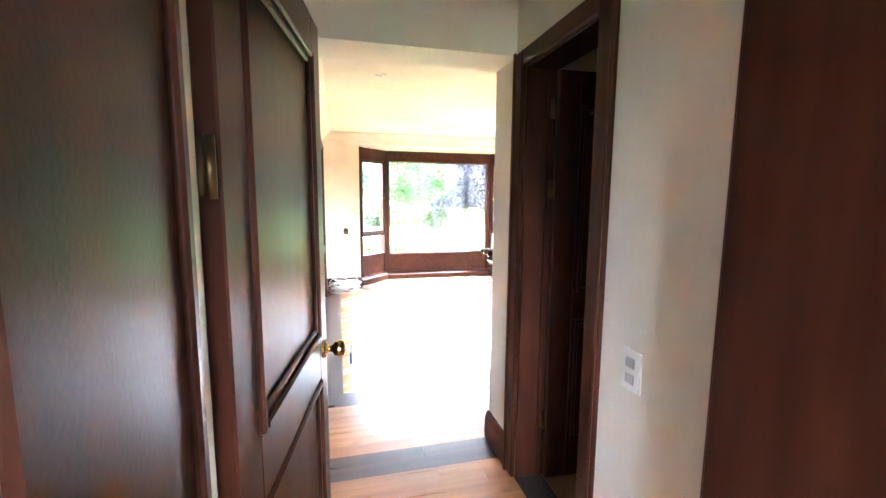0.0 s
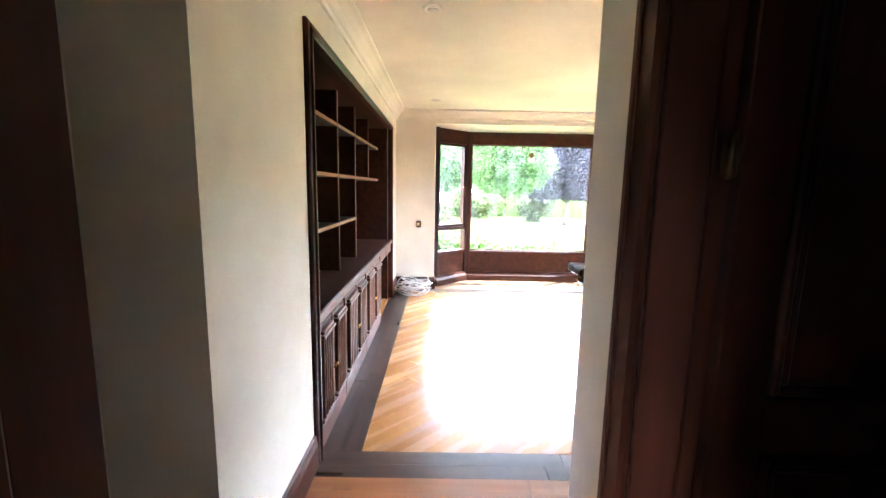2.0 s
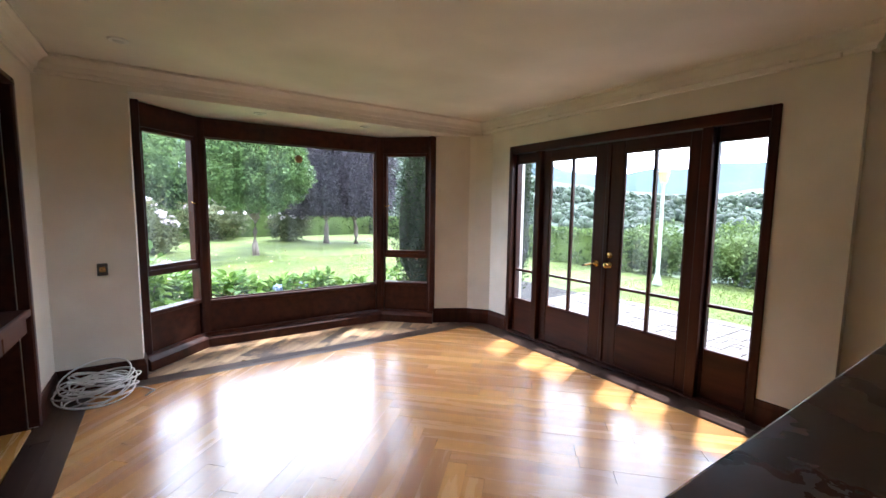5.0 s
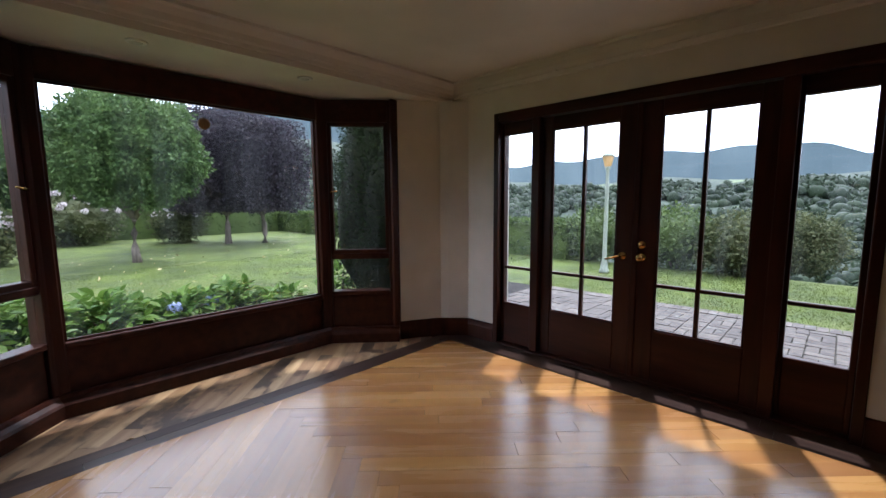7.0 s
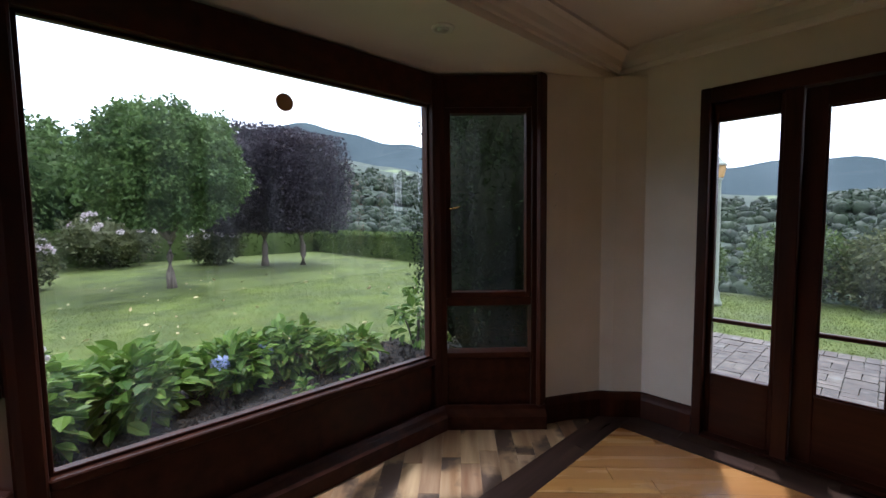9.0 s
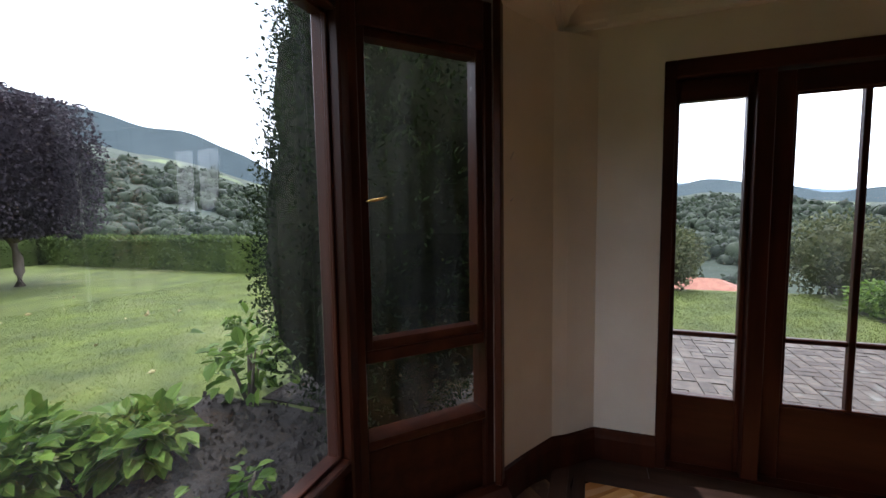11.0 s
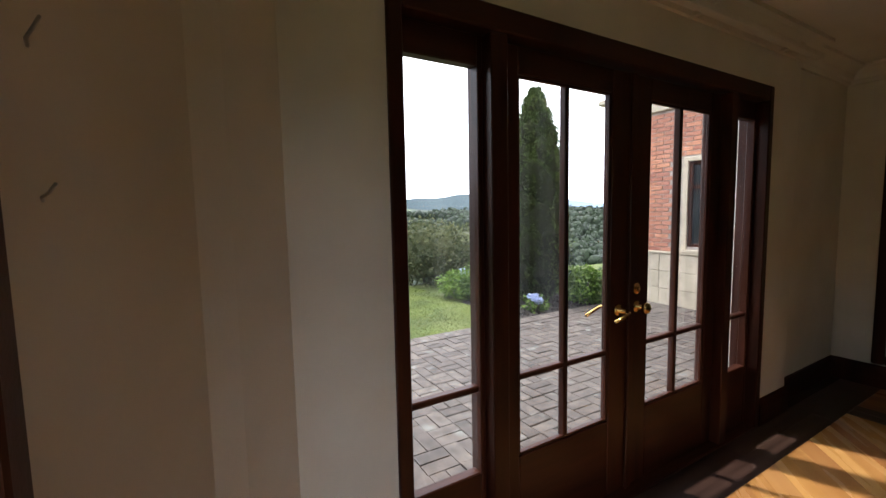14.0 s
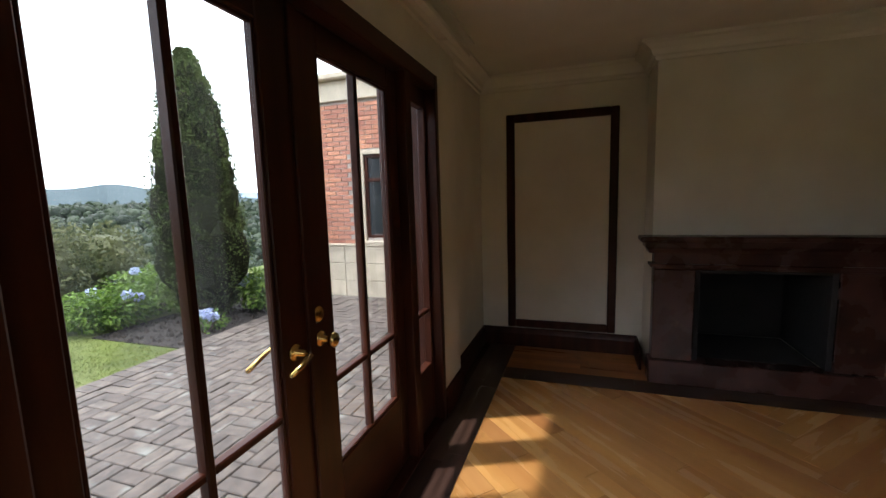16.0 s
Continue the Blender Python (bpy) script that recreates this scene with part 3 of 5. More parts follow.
def fpt(name, bm, mat=M_MARBLE, label=""):
    bm.transform(FPM)
    return part(name, bm, mat, fp, label)


FY = 3.40
mt = sweep([(0, -0.085), (0.04, -0.085), (0.05, -0.06), (0.07, -0.04), (0.07, 0), (0, 0)], [(1.345, 3.292, 1.12), (1.345, FY, 1.12), (2.79, FY, 1.12), (2.79, 3.292, 1.12)])
fpt("bed_mould", mt)
fpt("mantel_shelf", B(1.24, 2.895, 3.292, 3.485, 1.12, 1.16, 0.008), label="dark polished mantel shelf")
fpt("leg", B(2.505, 2.79, 3.292, FY, 0.19, 0.905, 0.006))
fpt("leg", B(1.345, 1.63, 3.292, FY, 0.19, 0.905, 0.006))
fpt("frieze", B(1.345, 2.79, 3.292, FY, 0.905, 1.035, 0.006))
fpt("frieze_ledge", B(1.315, 2.82, 3.292, FY + 0.03, 0.925, 0.95, 0.005))
fpt("plinth", B(1.32, 2.815, 3.292, 3.44, 0, 0.19, 0.008))
for nm, b in (("firebox_back", (1.667, 2.468, 2.64, 2.66, 0.19, 0.92)), ("firebox_side", (1.632, 1.667, 2.64, 3.38, 0.192, 0.904)), ("firebox_side", (2.468, 2.503, 2.64, 3.38, 0.192, 0.904)), ("firebox_floor", (1.667, 2.468, 2.66, 3.288, 0.16, 0.19)), ("firebox_top", (1.667, 2.468, 2.66, 3.38, 0.88, 0.902))):
    fpt(nm, B(*b, 0.003), M_SOOT, "sooty black firebox lining")

# ---- built-in bookcase and base cabinets ----
bc = root("bookcase", "built-in dark wood open shelving in wall niche, empty", "bookcase")
for b, m in (((XW - 0.05, XW + 0.022, 3.495, 3.555, 0.0, 2.305), M_WOOD), ((XW - 0.05, XW + 0.022, 6.965, 7.025, 0.0, 2.305), M_WOOD), ((XW - 0.05, XW + 0.022, 3.555, 6.965, 2.25, 2.305), M_WOODH)):
    part("casing", B(*b, 0.01), m, bc)
part("casing_bead", B(XW + 0.022, XW + 0.034, 3.535, 3.555, 0.0, 2.27, 0.004), M_WOOD, bc)
part("casing_bead", B(XW + 0.022, XW + 0.034, 3.555, 6.965, 2.25, 2.27, 0.004), M_WOODH, bc)
part("back_panel", B(-0.66, -0.63, 3.555, 6.97, 0.0, 2.28), M_SHELF, bc)
part("soffit", B(-0.63, XW - 0.05, 3.575, 6.95, 2.26, 2.28), M_SHELF, bc)
part("side_panel", B(-0.63, XW - 0.05, 3.555, 3.575, 0.82, 2.28), M_SHELF, bc)
part("side_panel", B(-0.63, XW - 0.05, 6.95, 6.97, 0.0, 2.28), M_SHELF, bc)


def board(name, y0, y1, z0, z1):
    b = part(name, B(-0.63, -0.248, y0, y1, z0, z1), M_SHELF, bc)
    part("edge_strip", B(-0.248, -0.24, y0, y1, z0, z1, 0.002), M_EDGE if z1 - z0 < 0.1 else M_CAB, b)


for yy, za in ((4.128, 0.82), (4.832, 0.82), (5.508, 0.82), (6.23, 1.60)):
    board("divider", yy - 0.013, yy + 0.013, za, 2.26)
ys = [3.575, 4.128, 4.832, 5.508, 6.23, 6.95]
for i in range(5):
    a, b = ys[i] + 0.013, ys[i + 1] - 0.013
    board("shelf", a, b, 1.985, 2.012)
    board("shelf", a, b, 1.588, 1.615)
    if i in (1, 2):
        board("shelf", a, b, 1.195, 1.222)
wt = root("worktop", "dark stained wooden counter above the base cabinets", "worktop")
part("slab", B(-0.63, XW + 0.005, 3.56, 6.95, 0.785, 0.82, 0.006), M_SHELF, wt)
part("front_edge", B(XW + 0.005, XW + 0.02, 3.56, 6.95, 0.775, 0.822, 0.006), M_CAB, wt, "lighter worn wooden nosing")


def louvre_door(parent, y0, y1, knob_y):
    f = XW
    d = part("door", B(f - 0.02, f - 0.002, y0, y1, 0.13, 0.735, 0.003), M_CAB, parent)
    h = (y1 - y0)
    for i in range(5):
        yy = y0 + 0.045 + i * (h - 0.09) / 5
        part("flute", B(f - 0.002, f + 0.026, yy, yy + (h - 0.09) / 5 - 0.028, 0.19, 0.668, 0.006), M_CAB, d)
    for b in ((y0 + 0.03, y1 - 0.03, 0.668, 0.69, 0.034), (y0 + 0.045, y1 - 0.045, 0.69, 0.71, 0.024), (y0 + 0.03, y1 - 0.03, 0.165, 0.185, 0.02)):
        part("moulding", B(f - 0.002, f + b[4], b[0], b[1], b[2], b[3], 0.004), M_CAB, d)
    part("knob", lathe([(0.005, 0), (0.005, 0.012), (0.012, 0.018), (0.013, 0.026), (0.006, 0.032)], 12, None, Matrix.Translation((f - 0.002, knob_y, 0.40)) @ pose(0, 0, 0, 0, 90, 0)), M_BRASS, d, "small brass knob", True)


for y0, y1 in ((3.58, 4.245), (4.25, 5.065), (5.07, 5.95)):
    cb = root("base_cabinet", "brown wooden base cabinet with two fluted doors", "cabinet", group="base cabinets under the shelves")
    part("carcass", B(-0.62, XW - 0.022, y0, y1, 0.09, 0.785), M_SHELF, cb)
    part("kick", B(-0.60, XW - 0.03, y0, y1, 0.0, 0.09), M_CAB, cb)
    part("top_rail", B(XW - 0.022, XW - 0.004, y0, y1, 0.742, 0.785, 0.003), M_CAB, cb)
    part("bottom_rail", B(XW - 0.03, XW + 0.004, y0, y1, 0.0, 0.125, 0.004), M_CAB, cb)
    ym = (y0 + y1) / 2
    louvre_door(cb, y0 + 0.02, ym - 0.005, ym - 0.025)
    louvre_door(cb, ym + 0.005, y1 - 0.02, ym + 0.025)
dr = root("desk_drawer_unit", "shallow wooden drawer above an open kneehole", "drawer")
part("body", B(-0.62, XW - 0.022, 5.955, 6.945, 0.67, 0.785), M_SHELF, dr)
for a, b in ((5.965, 6.44), (6.46, 6.93)):
    part("drawer_front", B(XW - 0.022, XW - 0.002, a, b, 0.665, 0.77, 0.005), M_CAB, dr)
rt = root("junction_box", "small dark electrical box on the counter", "box", at=(-0.52, 6.05, 0.82))
part("body", B(-0.04, 0.04, -0.06, 0.06, 0, 0.07, 0.006), M_BLACK, rt)

# ---- entry and hall joinery ----
# door lining and casings
ln = root("door_3", "open entry doorway lined in dark mahogany", "door", kind="structure")
part("lining", B(-0.105, -0.06, 0.67, 1.10, 0, 2.2, 0.004), M_WOOD, ln)
part("lining", B(0.955, 1.0, 0.67, 1.10, 0, 2.2, 0.004), M_WOOD, ln)
part("lining", B(-0.06, 0.955, 0.67, 1.10, 2.15, 2.2, 0.004), M_WOODH, ln)
for ya, yb in ((0.70, 0.735), (1.045, 1.075)):
    part("lining_moulding", B(-0.06, -0.045, ya, yb, 0, 2.15, 0.006), M_WOOD, ln)
for y0, y1 in ((0.65, 0.69), (1.09, 1.125)):
    if y0 < 0.9:
        part("casing", B(-0.205, -0.075, y0, y1, 0, 2.3, 0.012), M_WOOD, ln)
    part("casing", B(0.97, 1.075, y0, y1, 0, 2.28, 0.012), M_WOOD, ln)
    part("casing", B(-0.075, 0.97, y0, y1, 2.17, 2.28, 0.012), M_WOODH, ln)


def panel_door(name, label, w, m, hinge_mat=M_BRONZE, knob=True, z1=2.14):
    """Leaf with local x from the hinge, thickness about y = 0."""
    d = root(name, label, "door", kind="structure")
    d.matrix_world = m
    t, z0 = 0.02, 0.01
    part("stile", B(0, 0.12, -t, t, z0, z1, 0.004), M_WOOD, d)
    part("stile", B(w - 0.12, w, -t, t, z0, z1, 0.004), M_WOOD, d)
    rails = ((z0, 0.22), (0.91, 1.06), (2.02, z1))
    for a, b in rails:
        part("rail", B(0.12, w - 0.12, -t, t, a, b, 0.003), M_WOODH, d)
    for a, b in ((0.22, 0.91), (1.06, 2.02)):
        p = part("panel", B(0.12, w - 0.12, -0.008, 0.008, a, b), M_WOOD, d)
        for s in (-1, 1):
            for k, (o, dep) in enumerate(((0.0, 0.03), (0.024, 0.02))):
                x0, x1, za, zb = 0.12 + o, w - 0.12 - o, a + o, b - o
                ya, yb = sorted((s * 0.008, s * dep))
                for q in ((x0, x0 + 0.022, za, zb), (x1 - 0.022, x1, za, zb), (x0 + 0.022, x1 - 0.022, za, za + 0.022), (x0 + 0.022, x1 - 0.022, zb - 0.022, zb)):
                    part("moulding", B(q[0], q[1], ya, yb, q[2], q[3], 0.006), M_WOOD, p)
    for hz in (0.3, 1.55, 1.95):
        part("hinge", lathe([(0.009, 0), (0.009, 0.1)], 10, None, Matrix.Translation((-0.02, -0.012, hz))), hinge_mat, d, "aged bronze hinge", True)
        part("hinge_plate", B(-0.035, 0.0, -0.006, 0.0, hz + 0.005, hz + 0.095), hinge_mat, d)
    if knob:
        for s in (-1, 1):
            mm = Matrix.Translation((w - 0.065, s * t, 1.0)) @ pose(0, 0, 0, -90 * s, 0, 0)
            k = part("door_knob", lathe([(0.036, 0), (0.034, 0.008), (0.014, 0.014), (0.012, 0.032), (0.026, 0.042), (0.031, 0.058), (0.026, 0.074), (0.01, 0.08)], 20, None, mm), M_BRASS, d, "polished brass round door knob", True)
            if s == -1:
                part("key", B(w - 0.068, w - 0.062, -t - 0.105, -t - 0.078, 0.992, 1.012, 0.001), M_STEEL, k)
                part("key_tag", B(w - 0.074, w - 0.056, -t - 0.102, -t - 0.096, 0.94, 0.985, 0.003), M_BLUE, k, "small blue plastic key tag")
    return d


panel_door("door_4", "open dark mahogany panelled door with brass knob and key", 0.855, pose(-0.042, 1.146, 0, 0, 0, 81.5))
# side doorway off the hall, its leaf swung away
sd = root("door_5", "open side doorway with dark mahogany casing", "door", kind="structure")
part("casing", B(1.055, 1.085, 2.375, 2.47, 0, 2.286, 0.01), M_WOOD, sd)
part("casing", B(1.055, 1.085, 1.66, 1.755, 0, 2.286, 0.01), M_WOOD, sd)
part("casing", B(1.055, 1.085, 1.755, 2.375, 2.195, 2.286, 0.01), M_WOODH, sd)
for a, b in ((2.445, 2.47), (1.66, 1.685)):
    part("casing_bead", B(1.045, 1.055, a, b, 0, 2.286, 0.004), M_WOOD, sd)
part("jamb", B(1.085, 1.25, 2.375, 2.405, 0, 2.235, 0.003), M_WOOD, sd)
part("jamb", B(1.085, 1.25, 1.725, 1.755, 0, 2.235, 0.003), M_WOOD, sd)
part("jamb", B(1.085, 1.25, 1.755, 2.375, 2.195, 2.235, 0.003), M_WOODH, sd)
part("door_stop", B(1.20, 1.25, 2.365, 2.375, 0, 2.195, 0.002), M_WOOD, sd)
panel_door("door_6", "open dark panelled side door with bronze hinges", 0.66, pose(1.235, 2.34, 0, 0, 0, -3), knob=False, z1=2.185)

# ---- small fixtures ----
sw = root("light_switch", "white double rocker light switch plate on the wall", "switch", at=(1.08, 1.497, 1.0))
part("plate", B(-0.010, 0, -0.044, 0.044, -0.068, 0.068, 0.003), M_PLASTIC, sw)
for a in (-0.044, 0.010):
    part("rocker", B(-0.015, -0.009, -0.020, 0.020, a, a + 0.034, 0.002), M_GREYPL, sw, "pale grey rocker")
oc = root("wall_outlet", "dark bronze wall outlet plate", "outlet", at=(0.266, YN, 0.98))
part("plate", B(-0.035, 0.035, -0.008, 0, -0.05, 0.05, 0.003), M_BLACK, oc)
part("insert", B(-0.02, 0.02, -0.011, -0.008, -0.022, 0.022, 0.002), M_BRASS, oc)


def downlight(x, y, z):
    d = root("recessed_light", "unlit recessed ceiling light with pale ring", "lamp", at=(x, y, z), group="recessed ceiling lights")
    part("trim_ring", lathe([(0.035, -0.002), (0.06, -0.002), (0.058, -0.01), (0.04, -0.014), (0.035, -0.006)], 24), M_PLASTIC, d, "", True)
    part("bulb", lathe([(0.032, -0.001), (0.03, -0.012), (0.018, -0.018)], 16), M_STEEL, d, "", True)


for x, y, z in ((0.52, 4.13, CEIL), (0.505, 6.82, CEIL), (1.537, 7.76, 2.425), (2.65, 7.75, 2.425)):
    downlight(x, y, z)
# coil of loose cable in the corner
cc = root("cable_coil", "tangled coil of pale grey cable on the floor", "cable", at=(0.22, 7.28, 0))
rng = random.Random(4)
for k in range(15):
    r, ph, tl = rng.uniform(0.13, 0.22), rng.uniform(0, 6.28), rng.uniform(0, 6.28)
    ox, oy, oz, am = rng.uniform(-0.04, 0.04), rng.uniform(-0.04, 0.04), 0.05 + 0.009 * k, rng.uniform(0.03, 0.10)
    pts = [(ox + r * math.cos(a + ph) * 1.15, oy + r * math.sin(a + ph) * 0.9, max(0.008, oz + am * math.sin(a + tl))) for a in [i * 2 * math.pi / 26 for i in range(26)]]
    part("loop", tube(pts + pts[:1], 0.006, 6), M_CABLE, cc, "", True)
part("loose_end", tube([(0.1, 0.1, 0.05), (0.28, 0.05, 0.012), (0.36, -0.05, 0.008), (0.3, -0.14, 0.008)], 0.005, 6), M_CABLE, cc, "", True)
vt = root("window_vane", "small brown disc with clear blades stuck on pane", "ornament", at=(2.045, 8.30, 2.06))
part("disc", lathe([(0.038, 0), (0.045, 0.004), (0.045, 0.012), (0.036, 0.016)], 20, None, pose(0, 0, 0, 90, 0, 0)), surface("cork_brown", (0.3, 0.17, 0.07), (0.4, 0.24, 0.1), rough=(0.5, 0.7), bump=0), vt, "", True)
for a in (-4, 48, 184):
    part("blade", B(0.045, 0.125, -0.006, -0.003, -0.008, 0.008, 0, pose(0, 0, 0, 0, a, 0)), M_GLASSF, vt)

for zz, ln_ in ((1.72, 0.035), (1.52, 0.022)):
    hk = root("wall_hook", "small bent metal curtain hook on the reveal", "hook", at=(3.676, 7.738, zz), group="hooks by the bay")
    part("bar", tube([(0, 0, 0), (-0.02, -0.004, 0.004), (-0.026, -0.012, ln_ * 0.4), (-0.014, -0.018, ln_)], 0.0025, 6), M_STEEL, hk, "", True)


# ---- outdoors ----
GZ = -0.20


def pydata(name, verts, faces, mat, parent=None, smooth=False):
    me = bpy.data.meshes.new(name)
    me.from_pydata(verts, [], faces)
    me.materials.append(mat)
    if smooth:
        me.polygons.foreach_set("use_smooth", [True] * len(me.polygons))
    ob = new(name, me)
    if parent is not None:
        ob.parent = parent
    return ob


def ridge(az):
    """Elevation of the skyline in degrees, by azimuth from +x."""
    a = math.radians(az)
    h = 1.5 + 2.6 * math.exp(-((az - 22) / 22) ** 2) + 9.5 * math.exp(-((az - 62) / 20) ** 2) + 8 * math.exp(-((az - 105) / 30) ** 2) + 5 * math.exp(-((az - 170) / 40) ** 2)
    h += 0.5 * math.sin(9 * a) + 0.3 * math.sin(23 * a + 1)
    h += 2.4 * math.exp(-((az + 9) / 14) ** 2)
    return h - 2.6 * math.exp(-((az + 45) / 30) ** 2)


def ground_z(x, y):
    dx, dy = x - 3.0, y - 8.0
    r, az = math.hypot(dx, dy), math.degrees(math.atan2(dy, dx))
    out = max(x - 12.0, y - 30.0, -y - 14.0, -x - 30, 0)
    drop = -min(out * 0.42, 30 + 5 * math.sin(az / 14.0)) if out > 0 and az < 95 else 0.0
    rise = 0.0
    if r > 130:
        f = min(1, (r - 130) / 700)
        rise = f ** 1.15 * (math.tan(math.radians(max(ridge(az) * 0.66 - 0.3, 0.1))) * 830 + 33)
    n = 0.0
    if out > 0:
        n = noise.noise(Vector((x * 0.012, y * 0.012, 0))) * min(9, out * 0.1) + noise.noise(Vector((x * 0.05, y * 0.05, 3))) * min(2.5, out * 0.05)
    return GZ - 0.03 + drop + rise + n


vs, fs = [], []
NA, radii = 180, [0.5, 4, 8, 12, 16, 20, 24, 28, 33, 39, 46, 55, 66, 80, 97, 118, 145, 175, 210, 250, 300, 360, 430, 510, 600, 700, 830, 1000, 1400, 2400]
for r in radii:
    for k in range(NA):
        a = 2 * math.pi * k / NA
        x, y = 3 + r * math.cos(a), 8 + r * math.sin(a)
        z = ground_z(x, y)
        if r > 830:
            z = ground_z(3 + 830 * math.cos(a), 8 + 830 * math.sin(a)) - (r - 830) * 0.03
        vs.append((x, y, z))
for i in range(len(radii) - 1):
    for k in range(NA):
        fs.append((i * NA + k, i * NA + (k + 1) % NA, (i + 1) * NA + (k + 1) % NA, (i + 1) * NA + k))
fs.append(tuple(range(NA)))
tagged(pydata("ground", vs, fs, M_HILL, None, True), "green hilly ground around the house", kind="structure")
# far ridges, with the haze of distance mixed into their colours
for nm, R, mat, base, amp, ph in (("backdrop_ridge", 1600, M_HAZETINT1, 0.80, 1.5, 0.0), ("backdrop_far_ridge", 3000, M_HAZETINT2, 0.55, 0.8, 2.0)):
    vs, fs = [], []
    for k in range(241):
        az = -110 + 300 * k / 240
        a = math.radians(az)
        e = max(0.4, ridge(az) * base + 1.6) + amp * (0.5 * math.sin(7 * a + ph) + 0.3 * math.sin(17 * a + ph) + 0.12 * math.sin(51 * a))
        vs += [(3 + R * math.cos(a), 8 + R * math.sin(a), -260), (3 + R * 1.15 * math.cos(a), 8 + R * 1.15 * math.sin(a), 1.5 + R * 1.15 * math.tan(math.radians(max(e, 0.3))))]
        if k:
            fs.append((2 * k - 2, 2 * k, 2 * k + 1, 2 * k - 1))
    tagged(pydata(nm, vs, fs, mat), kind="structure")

setting("lawn", [(-25, 11.6, 9.0, 29, GZ - 0.05, GZ), (7.75, 11.6, -10, 9.0, GZ - 0.05, GZ), (-25, -1.0, -14, 9.0, GZ - 0.05, GZ)], M_GRASS, "trimmed green lawn")
setting("garden_bed", [(4.55, 7.7, 8.6, 10.2, GZ - 0.02, GZ + 0.012), (7.72, 9.4, 0.8, 3.4, GZ - 0.02, GZ + 0.012)], M_SOIL, "dark soil bed")


bv_, bf_ = [], []
NX, NY = 110, 44
for j in range(NY + 1):
    for i in range(NX + 1):
        x, y = -1.5 + 6.05 * i / NX, 8.34 + 2.5 * j / NY
        e = min(1, min(i, NX - i, j, NY - j) / 3)
        y += 0.10 * noise.noise(Vector((x * 1.7, 0, 2))) * (j / NY)
        z = GZ - 0.01 + e * (0.03 + 0.025 * noise.noise(Vector((x * 3, y * 3, 0))) + 0.02 * noise.noise(Vector((x * 11, y * 11, 4))))
        bv_.append((x, y, z))
for j in range(NY):
    for i in range(NX):
        a = j * (NX + 1) + i
        bf_.append((a, a + 1, a + NX + 2, a + NX + 1))
tagged(pydata("garden_bed_bay", bv_, bf_, M_SOIL, None, True), "lumpy dark soil bed below the bay window", kind="structure")


def scatter_blades(n, region, seed):
    g = np.random.RandomState(seed)
    x0, x1, y0, y1 = region
    x, y = g.uniform(x0, x1, n), g.uniform(y0, y1, n)
    a, h = g.uniform(0, 6.28, n), g.uniform(0.010, 0.030, n)
    w, lx, ly = 0.0035, g.normal(0, 0.015, n), g.normal(0, 0.015, n)
    v = np.empty((n, 3, 3))
    v[:, 0] = np.stack((x - w * np.cos(a), y - w * np.sin(a), np.full(n, GZ)), 1)
    v[:, 1] = np.stack((x + w * np.cos(a), y + w * np.sin(a), np.full(n, GZ)), 1)
    v[:, 2] = np.stack((x + lx, y + ly, GZ + h), 1)
    return v.reshape(-1, 3)


bl = np.concatenate([scatter_blades(60000, (-1.5, 11, 10.7, 17), 1), scatter_blades(35000, (7.75, 11.4, 3.4, 9), 2)])
tagged(pydata("grass_blades", bl.tolist(), np.arange(len(bl)).reshape(-1, 3).tolist(), M_BLADE), "short green grass blades", "grass", kind="stuff")


def broad_leaves(n, sample, size, seed, ratio=0.62, droop=0.1):
    """Broad leaves of two folded halves each."""
    g = np.random.RandomState(seed)
    p, nrm = sample(n, g)
    d = g.normal(size=(n, 3)) * 0.6 + nrm
    d[:, 2] = d[:, 2] * 0.6 - droop
    d /= np.linalg.norm(d, axis=1)[:, None]
    s = np.cross(d, np.array([0, 0, 1.0]) + g.normal(size=(n, 3)) * 0.35)
    s /= np.linalg.norm(s, axis=1)[:, None] + 1e-9
    nn = np.cross(s, d)
    L = size * g.uniform(0.55, 1.25, n)[:, None]
    R_ = L * ratio * 0.5
    v = np.empty((n, 6, 3))
    v[:, 0] = p
    v[:, 1] = p + d * L * 0.3 + s * R_ * 0.9 + nn * L * 0.07
    v[:, 2] = p + d * L * 0.68 + s * R_ * 0.8 + nn * L * 0.04
    v[:, 3] = p + d * L - nn * L * 0.14
    v[:, 4] = p + d * L * 0.68 - s * R_ * 0.8 + nn * L * 0.04
    v[:, 5] = p + d * L * 0.3 - s * R_ * 0.9 + nn * L * 0.07
    k = np.arange(n)[:, None] * 6
    q = np.concatenate([k + np.array([[0, 1, 2, 3]]), k + np.array([[0, 3, 4, 5]])])
    return v.reshape(-1, 3), q


def litter(n, g):
    p = np.stack((g.uniform(0, 8, n), g.uniform(11.5, 20, n), np.full(n, GZ + 0.03)), 1)
    return p, np.zeros((n, 3))


